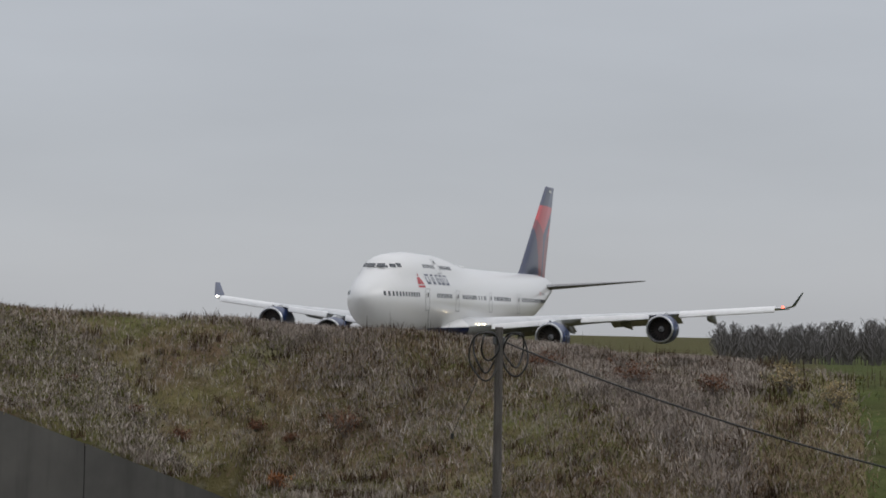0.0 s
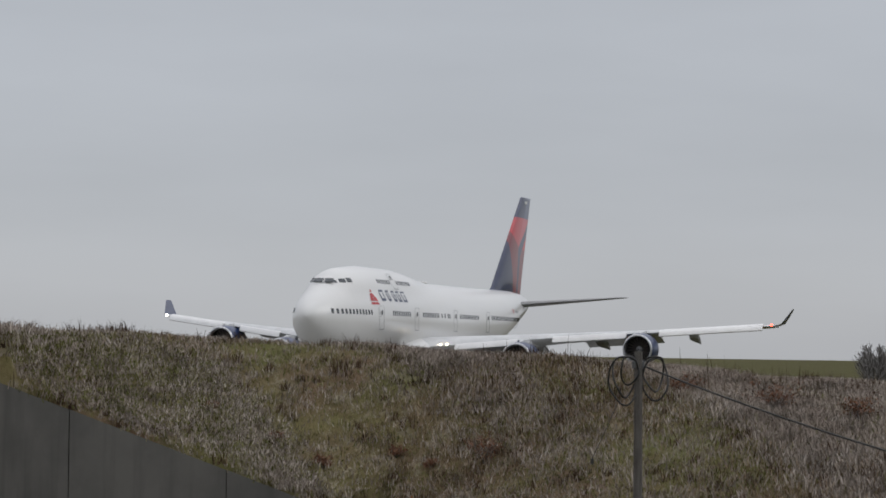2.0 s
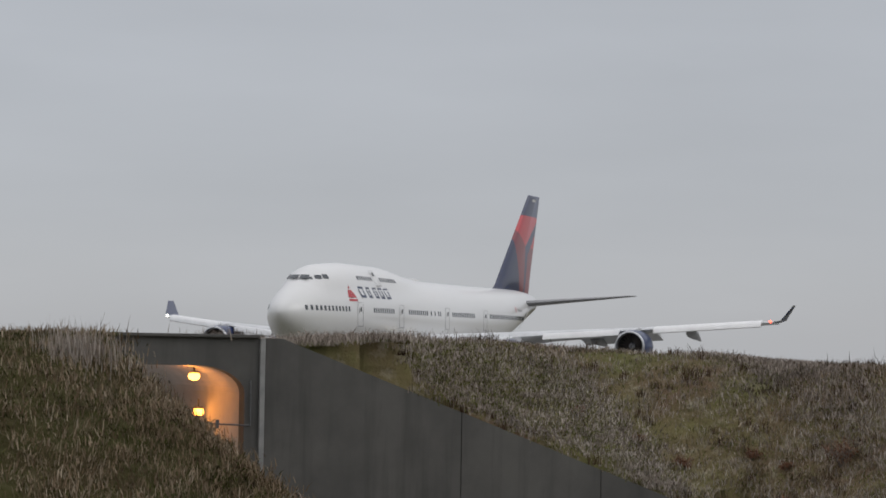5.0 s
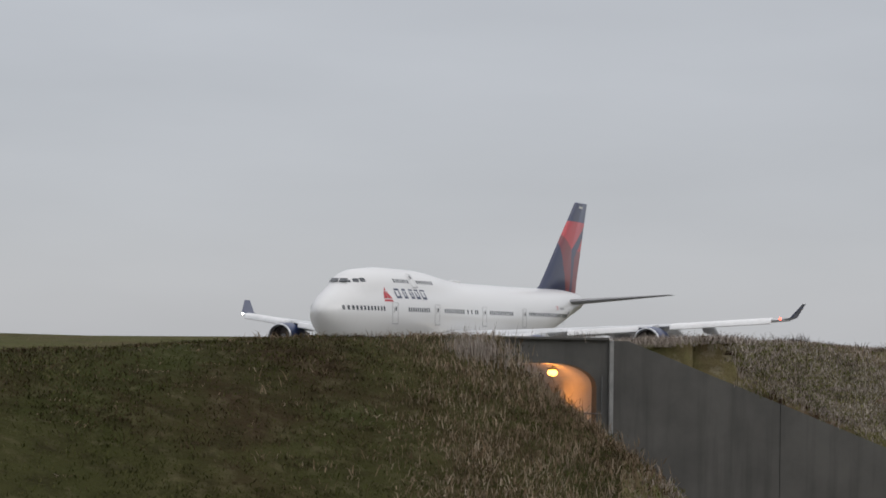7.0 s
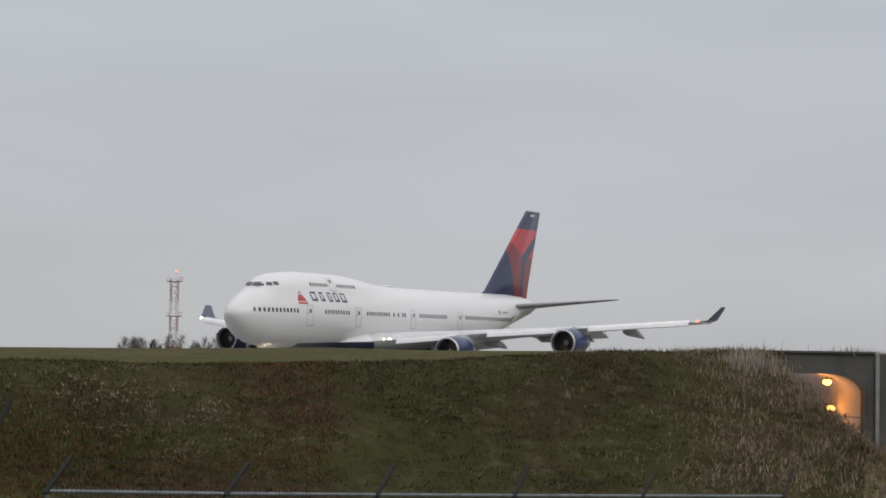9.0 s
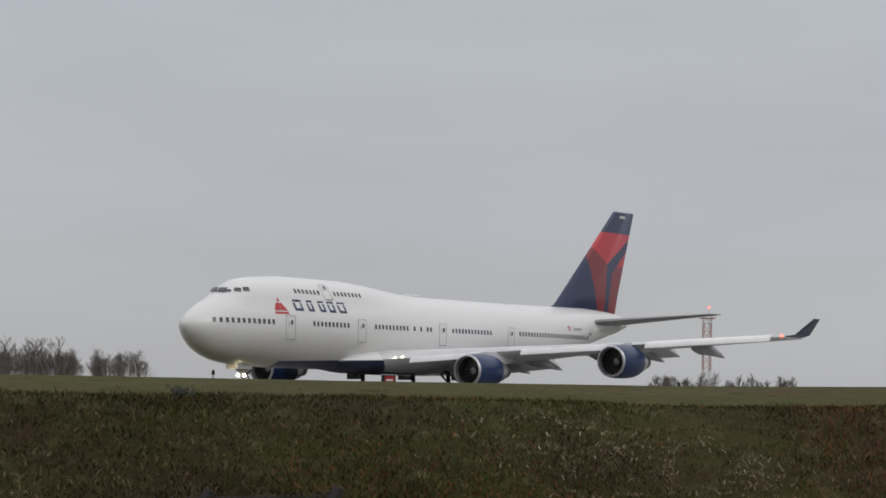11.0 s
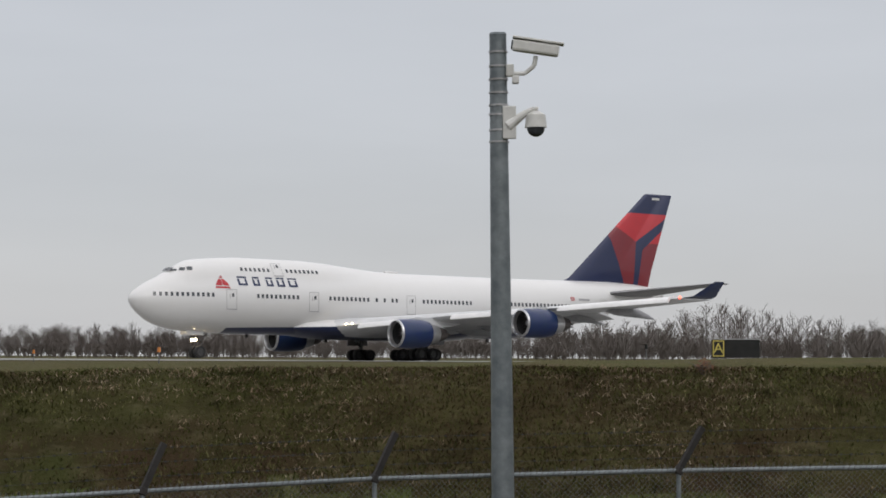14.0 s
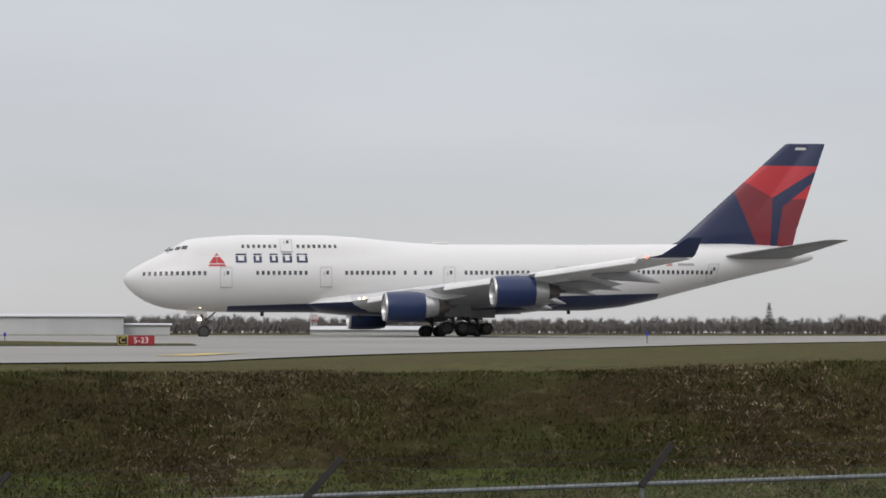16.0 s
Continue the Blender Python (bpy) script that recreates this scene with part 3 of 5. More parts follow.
M["blade_green"] = blade_material("short_green_grass", (0.040, 0.046, 0.013), (0.061, 0.062, 0.020), (0.152, 0.136, 0.068))
M["blade_dry"] = blade_material("dry_brown_grass", (0.040, 0.029, 0.014), (0.064, 0.046, 0.026), (0.152, 0.120, 0.080))
M["blade_bank"] = blade_material("olive_bank_grass", (0.100, 0.110, 0.037), (0.156, 0.147, 0.057), (0.275, 0.237, 0.138))
M["blade_weed"] = blade_material("dry_bank_weeds", (0.140, 0.095, 0.059), (0.237, 0.179, 0.120), (0.420, 0.350, 0.266))
M["blade_pale"] = blade_material("pale_seeded_weeds", (0.222, 0.181, 0.152), (0.340, 0.293, 0.251), (0.490, 0.444, 0.398))
M["blade_forb"] = blade_material("dead_brown_forbs", (0.055, 0.036, 0.024), (0.075, 0.046, 0.030), (0.11, 0.075, 0.05))
M["blade_red"] = blade_material("russet_weeds", (0.110, 0.044, 0.020), (0.145, 0.066, 0.030), (0.09, 0.06, 0.038))


def scatter(count, b0, b1, seed, r_of, test, size=(0.6, 1.3)):
    rnd = random.Random(seed)
    out = []
    while len(out) < count:
        b = rnd.uniform(b0, b1)
        rc, fin = lerp(b, *CREST_R), lerp(b, *FOOT_IN)
        r = r_of(rnd, rc, fin)
        x, y = r * math.sin(radians(b)), r * math.cos(radians(b))
        count -= 0.0002
        if in_cut(Vector((x, y))) and land(x, y) < -6:
            continue
        if rnd.random() < test(x, y, b, r, rc):
            out.append((x, y, rnd.uniform(*size)))
    return out


def patchy(f, seed, lo=-0.1, hi=0.25):
    return lambda x, y, b, r, rc: min(1.0, max(0.02, (noise.noise(Vector((x * f, y * f, seed))) - lo) / (hi - lo)))


rnd_wall = random.Random(23)
slope = lambda rnd, rc, fin: rc + rnd.uniform(-fin - 2, 1.5)
slope_wide = lambda rnd, rc, fin: rc + rnd.uniform(-28, 12)
slope_mid = lambda rnd, rc, fin: rc + rnd.uniform(-24, 8)
plateau = lambda rnd, rc, fin: rc + abs(rnd.gauss(0, 9))
blades("grass", scatter(46000, -26, 92, 1, slope, lambda *a: 1.0), 0.11, 0.014, 0.9, 4, M["blade_green"], "short green grass over the bank", 0.75)
blades("dry_grass", scatter(24000, -26, 92, 2, slope, patchy(0.13, 7)), 0.12, 0.014, 1.1, 4, M["blade_dry"], "patches of dry brown grass on the bank", 0.6)
blades("bank_grass", scatter(30000, 92, 114, 3, slope_wide, lambda *a: 1.0), 0.15, 0.015, 0.9, 4, M["blade_bank"], "green and olive grass beside the wing wall", 0.5)
blades("dry_weeds", scatter(22000, 92, 114, 4, slope_mid, patchy(0.10, 2)), 0.19, 0.013, 1.0, 4, M["blade_weed"], "dry brown weeds on the bank", 0.4)
gully = lambda x, y, b, r, rc: min(1.0, max(0.10, (noise.noise(Vector((b * 0.42 + r * 0.09, r * 0.015, 9))) + 0.04) * 4)) if b < 112 else 0.03
blades("pale_weeds", scatter(30000, 92, 114, 5, slope_mid, gully), 0.25, 0.015, 0.8, 8, M["blade_pale"], "pale grey seeded weeds in bands on the bank", 0.3)
blades("dark_forbs", scatter(620, 92, 113, 17, slope_mid, lambda *a: 1.0, (0.5, 1.3)), 0.40, 0.013, 0.45, 26, M["blade_forb"], "dead brown forbs standing about the bank", 0.2, 0.14)
wall_top = [CORNER + WING_DIR * rnd_wall.uniform(0.5, 15) + Vector((abs(WING_DIR.y), WING_DIR.x)) * rnd_wall.uniform(0.4, 9) for _ in range(3600)]
blades("wall_top_weeds", [(q.x, q.y, rnd_wall.uniform(0.6, 1.2) * (2.0 if q.y > CORNER.y - 5 else 1.0)) for q in wall_top], 0.20, 0.014, 0.9, 6, M["blade_pale"], "pale weeds above the wing wall's coping", 0.4, reach=0.6)
blades("wall_top_grass", [(q.x + 0.3, q.y + 0.2, rnd_wall.uniform(0.6, 1.2)) for q in wall_top], 0.14, 0.015, 0.9, 6, M["blade_bank"], "olive grass above the wing wall's coping", 0.5, reach=0.6)
blades("hill_weeds", scatter(5000, 82, 92.6, 6, lambda rnd, rc, fin: rc + rnd.uniform(-12, 6), lambda x, y, b, r, rc: min(1, max(0.03, (b - 85.2) / 4))), 0.26, 0.012, 0.7, 5, M["blade_weed"], "brown weeds at the hill's end", 0.3)
blades("russet_weeds", scatter(6500, 60, 75, 8, slope, patchy(0.11, 5, -0.05, 0.25)), 0.13, 0.013, 1.2, 4, M["blade_red"], "russet weeds in patches on the bank", 0.5)
blades("field_grass", scatter(9000, -26, 92, 9, plateau, lambda *a: 1.0), 0.045, 0.014, 1.2, 4, M["blade_bank"], "mown grass on the airfield edge", 0.6)

blades("tussocks", scatter(5200, -26, 92, 12, slope, patchy(0.3, 4, -0.2, 0.3), (0.8, 1.8)), 0.12, 0.012, 1.7, 16, M["blade_green"], "coarse grass tussocks over the bank", 0.8, 0.17)
blades("dead_tussocks", scatter(3000, -26, 92, 13, slope, patchy(0.2, 8, 0.0, 0.3), (0.8, 1.8)), 0.12, 0.012, 1.7, 16, M["blade_dry"], "dead brown tussocks over the bank", 0.8, 0.17)
blades("straw_tussocks", scatter(2200, -26, 92, 14, slope, patchy(0.16, 3, 0.05, 0.35), (0.7, 1.5)), 0.11, 0.011, 1.9, 16, M["blade_weed"], "straw-coloured flattened tussocks over the bank", 0.8, 0.22)


# ---- the airliner: own axes x forward, y to port, z up from the tyres' contact; the nose is 34 m ahead of its origin ----
def X(aft):
    return 34.0 - aft


# aft, centre height, half width, depth below, rise above, top of the upper deck
STATIONS = [
    (0.25, 5.60, 0.03, 0.03, 0.03, 0), (0.38, 5.59, 0.40, 0.42, 0.38, 0), (0.75, 5.56, 0.86, 0.88, 0.80, 0), (1.4, 5.50, 1.30, 1.42, 1.30, 0), (2.3, 5.45, 1.80, 1.95, 1.86, 0),
    (3.2, 5.43, 2.16, 2.30, 2.3, 7.65), (4.2, 5.43, 2.43, 2.58, 2.75, 8.28), (4.9, 5.44, 2.58, 2.70, 2.9, 8.62), (5.5, 5.45, 2.70, 2.78, 3.0, 9.05), (6.2, 5.47, 2.81, 2.86, 3.1, 9.40), (7.2, 5.50, 2.95, 2.95, 3.2, 9.60), (9.0, 5.55, 3.12, 3.08, 3.3, 9.75), (11.5, 5.60, 3.25, 3.18, 3.35, 9.92), (15.0, 5.62, 3.25, 3.22, 3.36, 9.93),
    (19.5, 5.62, 3.25, 3.25, 3.36, 9.90), (22.5, 5.62, 3.25, 3.25, 3.36, 9.72), (25.5, 5.62, 3.25, 3.25, 3.36, 9.42), (28.5, 5.62, 3.25, 3.25, 3.38, 9.15), (31.5, 5.62, 3.25, 3.25, 3.40, 9.04), (36.0, 5.62, 3.25, 3.25, 3.40, 0), (46.0, 5.64, 3.25, 3.2, 3.38, 0),
    (49.5, 5.78, 3.22, 3.0, 3.26, 0), (53.0, 6.10, 3.05, 2.6, 2.96, 0), (57.0, 6.58, 2.66, 2.08, 2.52, 0), (61.0, 7.06, 2.12, 1.60, 2.06, 0), (65.0, 7.46, 1.46, 1.12, 1.50, 0), (67.5, 7.66, 0.98, 0.80, 1.08, 0), (69.2, 7.80, 0.55, 0.46, 0.62, 0), (69.6, 7.82, 0.34, 0.30, 0.36, 0),
]


def hull(aft):
    cols = list(zip(*STATIONS))
    return [lerp(aft, cols[0], c) for c in cols[1:]]


def section(aft, n=48):
    c, w, dn, up, top = hull(aft)
    pts = []
    for k in range(n):
        a = 2 * math.pi * k / n
        s, co = math.sin(a), math.cos(a)
        depth = up if s > 0 else dn
        r = 1 / math.sqrt((co / w) ** 2 + (s / depth) ** 2)
        if top > c + up and s > 0:
            # the narrower upper lobe
            uw, uc = w * 0.80, top - w * 0.86
            uh = top - uc
            A = (co / uw) ** 2 + (s / uh) ** 2
            B = -2 * s * (uc - c) / uh ** 2
            C = ((uc - c) / uh) ** 2 - 1
            disc = B * B - 4 * A * C
            if disc > 0:
                r = max(r, (-B + math.sqrt(disc)) / (2 * A))
        pts.append((X(aft), r * co, c + r * s))
    return pts


def skin(aft, z):
    """Half width of the hull at a station and height, and the slope of the side there."""
    best = section(aft, 240)
    right = [(p[2], p[1]) for p in best if p[1] >= 0]
    right.sort()
    zs, ys = zip(*right)
    y = lerp(z, zs, ys)
    slope_ = (lerp(z + 0.25, zs, ys) - lerp(z - 0.25, zs, ys)) / 0.5
    return y, slope_


def on_side(aft, z, side=1, out=0.004):
    """Pose on the hull's side: x aft-forward along the hull, y up the side, z outward."""
    y, s = skin(aft, z)
    y2, _ = skin(aft + 0.4, z)
    y1, _ = skin(max(0.05, aft - 0.4), z)
    fwd = Vector((0.8, (y1 - y2), 0)).normalized()
    up = Vector((0, s, 1)).normalized()
    nrm = fwd.cross(up)
    if nrm.y < 0:
        nrm = -nrm
    # lettering on the port side reads from the nose aft
    ax = -fwd
    up = nrm.cross(ax)
    m = Matrix((ax, up, nrm)).transposed().to_4x4()
    m.translation = Vector((X(aft), y, z)) + nrm * out
    if side < 0:
        m = Matrix.Diagonal((1, -1, 1, 1)) @ m @ Matrix.Diagonal((1, 1, -1, 1))
        q = m.to_quaternion().to_matrix().to_4x4()
        q.translation = m.translation
        return m
    return m


def aerofoil(le, chord, y, z, thick, n=9, twist=0.0):
    """A wing section in the plane of constant y."""
    pts = []
    for k in range(n):
        u = 0.5 * (1 - math.cos(math.pi * k / (n - 1)))
        t = 5 * thick * (0.2969 * math.sqrt(u) - 0.126 * u - 0.3516 * u * u + 0.2843 * u ** 3 - 0.1015 * u ** 4)
        pts.append((u, t))
    ring = [(u, t) for u, t in pts] + [(u, -t * 0.75) for u, t in reversed(pts[1:-1])]
    return [(X(le + u * chord), y, z + t * chord - math.sin(twist) * (u - 0.3) * chord) for u, t in ring]


WING_Y = (2.4, 4.5, 12.5, 20.0, 30.5)
WING_LE = (20.2, 22.4, 28.9, 34.9, 43.3)
WING_TE = (37.2, 37.3, 38.8, 41.9, 47.2)
WING_Z = (3.05, 3.25, 4.15, 4.80, 5.75)
WING_T = (0.13, 0.13, 0.105, 0.095, 0.085)


def wing_at(y):
    return [lerp(y, WING_Y, c) for c in (WING_LE, WING_TE, WING_Z, WING_T)]


def airliner():
    plane = empty("airliner")
    tagged(plane, "white four-engined jumbo jet with navy belly, red and navy fin", "aeroplane")
    rings = [section(a) for a in sorted(set([s[0] for s in STATIONS] + [13.0, 17.0, 24.0, 27.0, 30.0, 40.0, 43.0, 48.0, 51.0, 55.0, 59.0, 63.0]))]
    fuselage = part("fuselage", loft(rings), M["white"], plane, "glossy white hull with a navy belly", True)
    # belly fairing round the wing roots
    fair = []
    for a, w, zb, zt in ((17.5, 2.0, 2.9, 3.3), (19.0, 3.1, 2.35, 4.0), (21.5, 3.75, 2.1, 4.35), (26, 3.95, 2.0, 4.5), (33, 3.95, 2.0, 4.6), (38, 3.7, 2.1, 4.4), (41, 3.1, 2.4, 3.9), (43, 2.0, 2.9, 3.3)):
        fair.append([(X(a), w * math.cos(t) * (1 if abs(math.cos(t)) > 0 else 1), (zb + zt) / 2 + (zt - zb) / 2 * math.sin(t)) for t in [2 * math.pi * k / 28 for k in range(28)]])
    part("wing_root_fairing", loft(fair), M["white"], plane, "", True)
    # cockpit windows
    for k, (aft, z, w, h) in enumerate(((4.72, 8.42, 0.62, 0.5), (5.32, 8.52, 0.58, 0.52), (5.95, 8.58, 0.55, 0.46))):
        for side in (1, -1):
            bm = bmesh.new()
            y, s = skin(aft, z)
            box(bm, (w, h, 0.05), (0, 0, 0), 0.05)
            pane_ob = part("cockpit_window", bm, M["pane"], plane)
            pane_ob.matrix_basis = on_side(aft, z, side, 0.0)
    for y0 in (-0.42, 0.42):
        bm = bmesh.new()
        box(bm, (0.05, 0.72, 0.5), (0, 0, 0), 0.04)
        pane_ob = part("cockpit_window", bm, M["pane"], plane)
        pane_ob.matrix_basis = pose(X(4.42), y0, 8.52, 0, -52, 10 if y0 > 0 else -10)
    # cabin windows
    bm = bmesh.new()
    box(bm, (0.27, 0.40, 0.03), (0, 0, 0), 0.02)
    proto = part("cabin_window", bm, M["pane"], plane)
    rows = [(2.1, 12, 0.515, 6.05), (12.75, 10, 0.515, 6.05), (21.3, 10, 0.515, 6.05), (27.0, 1, 0.5, 6.05), (28.0, 1, 0.5, 6.05), (29.0, 2, 0.515, 6.05),
            (33.0, 13, 0.515, 6.05), (44.2, 28, 0.515, 6.08), (11.45, 7, 0.515, 8.66), (16.75, 8, 0.515, 8.66)]
    first = True
    for a0, n, step, z in rows:
        for k in range(n):
            for side in (1, -1):
                m = on_side(a0 + k * step, z, side, 0.004)
                if first:
                    proto.matrix_basis, first = m, False
                else:
                    again("cabin_window", proto, m, plane)
    # doors: a seam frame with a small window, sill line dark
    for aft, z, h in ((9.75, 5.65, 1.9), (19.3, 5.65, 1.9), (31.35, 5.65, 1.9), (42.6, 5.65, 1.9), (58.2, 6.05, 1.9), (15.6, 8.75, 1.5)):
        e = empty("cabin_door", on_side(aft, z, 1, 0.006))
        e.parent = plane
        bm = bmesh.new()
        for sx in (-0.55, 0.55):
            box(bm, (0.035, h, 0.012), (sx, 0, 0))
        box(bm, (1.13, 0.035, 0.012), (0, h / 2, 0))
        part("frame_seam", bm, M["seam"], e)
        bm = bmesh.new()
        box(bm, (1.13, 0.07, 0.03), (0, -h / 2, 0), 0.01)
        part("sill", bm, M["belly"], e)
        bm = bmesh.new()
        box(bm, (0.24, 0.36, 0.03), (0.16, 0.42, 0), 0.02)
        part("door_window", bm, M["pane"], e)
        bm = bmesh.new()
        box(bm, (0.06, 0.42, 0.02), (-0.18, 0.30, 0), 0.01)
        part("handle", bm, M["seam"], e)
    # emblem: a red triangle split by a pale chevron; the airline's name as plain blue bars of the same size
    def decal(name, outline, material, label, out=0.018):
        """A painted shape that lies on the hull: the outline, in metres aft and up, given as rows of (up, from aft, to aft)."""
        verts, faces = [], []
        for z, a0, a1 in outline:
            for k in range(4):
                a = a0 + (a1 - a0) * k / 3
                y, s = skin(a, z)
                verts.append((X(a), y + out, z - s * out))
        for i in range(len(outline) - 1):
            for k in range(3):
                q = i * 4 + k
                faces.append((q, q + 4, q + 5, q + 1))
        return mesh_object(name, verts, faces, material, plane, label)

    rows = lambda z0, z1, f, n=6: [(z0 + (z1 - z0) * k / n, *f(k / n)) for k in range(n + 1)]
    decal("emblem_half", rows(6.98, 8.00, lambda u: (8.15 + 0.78 * u, 8.90 + 0.03 * u)), M["redpaint"], "red triangle half")
    decal("emblem_half", rows(6.98, 8.00, lambda u: (8.96 - 0.03 * u, 9.71 - 0.78 * u)), M["redpaint"], "red triangle half")
    decal("emblem_foot", rows(6.70, 6.88, lambda u: (8.08 + 0.12 * u, 9.78 - 0.12 * u), 2), M["redpaint"], "red chevron foot")
    for a0, a1 in ((10.7, 11.75), (12.4, 13.2), (13.95, 14.75), (15.2, 16.1), (16.55, 17.6)):
        for b0, b1, z0, z1 in ((a0, a0 + 0.24, 7.04, 7.94), (a1 - 0.24, a1, 7.04, 7.94), (a0 + 0.24, a1 - 0.24, 7.74, 7.94), (a0 + 0.24, a1 - 0.24, 7.04, 7.24)):
            decal("name_bar", rows(z0, z1, lambda u: (b0, b1), 4), M["navy"], "navy bar")
    bm = bmesh.new()
    box(bm, (1.7, 0.24, 0.01), (0, 0, 0))
    bar = part("registration_bar", bm, M["seam"], plane, "grey registration bar")
    bar.matrix_basis = on_side(55.4, 6.85, 1, 0.008)
    for k in range(4):
        bm = bmesh.new()
        box(bm, (0.62, 0.06, 0.01), (0, 0.18 - 0.12 * k, 0))
        st = part("flag_stripe", bm, M["redpaint"], plane, "red stripe")
        st.matrix_basis = on_side(53.6, 6.9, 1, 0.008)
    # fin, rudder seam and tip mark
    fin = [aerofoil(53.6, 13.9, 0, 8.6, 0.035), aerofoil(55.5, 12.2, 0, 9.35, 0.06), aerofoil(57.0, 11.05, 0, 10.6, 0.075), aerofoil(67.0, 4.25, 0, 19.25, 0.09), aerofoil(67.4, 3.8, 0, 19.36, 0.03)]
    zs = (8.6, 9.35, 10.6, 19.25, 19.36)
    rings = []
    for ring, z in zip(fin, zs):
        zc = ring[0][2]
        rings.append([(x, (zz - zc), z) for x, y, zz in ring])
    part("fin", loft(rings), M["fin"], plane, "navy fin with red and maroon facets", True)
    bm = bmesh.new()
    box(bm, (1.15, 0.02, 0.26), (X(68.6), 0.20, 18.8))
    part("fin_mark_bar", bm, M["plastic"], plane, "small white mark bar")
    # tailplane
    for side in (1, -1):
        rings = [aerofoil(58.8, 8.2, side * 0.8, 7.55, 0.09), aerofoil(59.6, 7.7, side * 2.0, 7.70, 0.085), aerofoil(66.6, 2.5, side * 11.2, 8.66, 0.07), aerofoil(67.2, 1.6, side * 11.6, 8.70, 0.03)]
        part("tailplane", loft(rings), M["tailgrey"], plane, "grey tailplane", True)
    # wings
    for side in (1, -1):
        rings = []
        for y in (2.4, 4.5, 8.5, 12.5, 16.5, 20.0, 25.0, 30.5):
            le, te, z, th = wing_at(y)
            rings.append(aerofoil(le, te - le, side * y, z, th, 11, 0.03))
        wing = part("wing", loft(rings), M["wing"], plane, "light grey swept wing", True)
        # leading-edge slats, drooped
        for y0, y1 in ((5.6, 10.2), (12.9, 18.6), (21.2, 29.6)):
            rings = []
            for k in range(5):
                y = y0 + (y1 - y0) * k / 4
                le, te, z, th = wing_at(y)
                c = (te - le) * 0.10 + 0.35
                rings.append([(X(le - 0.42), side * y, z - 0.30), (X(le - 0.35), side * y, z - 0.05), (X(le - 0.10), side * y, z + 0.18), (X(le + c * 0.7), side * y, z + 0.16 + th * 1.6), (X(le + c * 0.7), side * y, z + 0.10 + th * 1.2), (X(le + 0.0), side * y, z - 0.02), (X(le - 0.25), side * y, z - 0.36)])
            part("slat", loft(rings), M["slat"], wing, "bright white drooped slat", True)
        # flaps, lowered behind the trailing edge
        for y0, y1, drop in ((4.2, 10.0, 1.0), (13.6, 20.2, 0.85)):
            rings = []
            for k in range(4):
                y = y0 + (y1 - y0) * k / 3
                le, te, z, th = wing_at(y)
                rings.append([(X(te - 0.9), side * y, z + 0.05), (X(te + 0.5), side * y, z - 0.15 * drop), (X(te + 1.9), side * y, z - 0.95 * drop), (X(te + 0.4), side * y, z - 0.45 * drop), (X(te - 0.8), side * y, z - 0.22)])
            part("flap", loft(rings), M["wing"], wing, "", True)
        # flap track fairings
        for y in (6.6, 9.6, 15.2, 18.4, 23.2):
            le, te, z, th = wing_at(y)
            rings = []
            for u, r in ((-3.4, 0.05), (-2.4, 0.33), (-0.8, 0.46), (0.8, 0.42), (2.2, 0.22), (3.0, 0.04)):
                zz = z - 0.42 - (0.16 * max(0, u) ** 1.3)
                rings.append([(X(te + u), side * y + r * 0.62 * math.cos(t), zz + r * 1.1 * math.sin(t)) for t in [2 * math.pi * k / 12 for k in range(12)]])
            part("flap_track_fairing", loft(rings), M["belly"], wing, "", True)
        # winglet
        rings = []
        for f, y, z, le, c in ((0, 30.5, 5.78, 43.3, 3.9), (0.3, 31.05, 6.0, 44.3, 3.0), (1, 31.82, 7.4, 46.4, 1.3)):
            rings.append([(x, side * (y + (zz - z) * 0.8), z + (zz - z) * 0.4) for x, yy, zz in aerofoil(le, c, 0, z, 0.06, 7)])
        part("winglet", loft(rings), M["navy"], wing, "navy winglet", True)
        bm = bmesh.new()
        bmesh.ops.create_uvsphere(bm, u_segments=10, v_segments=6, radius=0.13, matrix=Matrix.Translation((X(43.2), side * 30.3, 5.85)))
        part("navigation_light", bm, M["nav"] if side > 0 else M["lampw"], wing, "red light" if side > 0 else "light")
        # landing lights in the root
        for dy in (0, 0.45):
            bm = bmesh.new()
            bmesh.ops.create_uvsphere(bm, u_segments=10, v_segments=6, radius=0.065, matrix=Matrix.Translation((X(22.3 + dy * 0.87), side * (4.55 + dy), 3.50 + dy * 0.1)))
            part("landing_light", bm, M["lamp"], wing, "glowing landing light")
        # engines on their pylons
        for aft, y, z in ((23.6, 10.95, 2.45), (31.9, 19.95, 3.42)):
            c = (X(aft), side * y, z)
            eng = empty("engine", None)
            eng.parent = plane
            part("cowl", turned([(0.02, 1.16), (-0.03, 1.22), (0.0, 1.30), (0.25, 1.38), (1.0, 1.43), (2.2, 1.43), (3.2, 1.36), (3.75, 1.26), (3.75, 1.20)], c), M["cowl"], eng, "blue engine cowl", True)
            part("intake_lip", turned([(0.45, 1.12), (0.1, 1.14), (-0.05, 1.20), (-0.04, 1.28), (0.12, 1.352)], c), M["metal"], eng, "bare metal lip", True)
            part("intake_duct", turned([(0.40, 1.125), (1.3, 1.18), (1.35, 0.4), (1.0, 0.3), (0.6, 0.0)], c), M["dark"], eng, "dark intake and fan", True)
            for k in range(22):
                q = Matrix.Translation((c[0] - 1.22, c[1], c[2])) @ Matrix.Rotation(2 * math.pi * k / 22, 4, "X") @ Matrix.Rotation(radians(35), 4, "Z")
                bm = bmesh.new()
                box(bm, (0.03, 0.16, 0.85), (0, 0, 0.72), 0, q)
                part("fan_blade", bm, M["burnt"], eng)
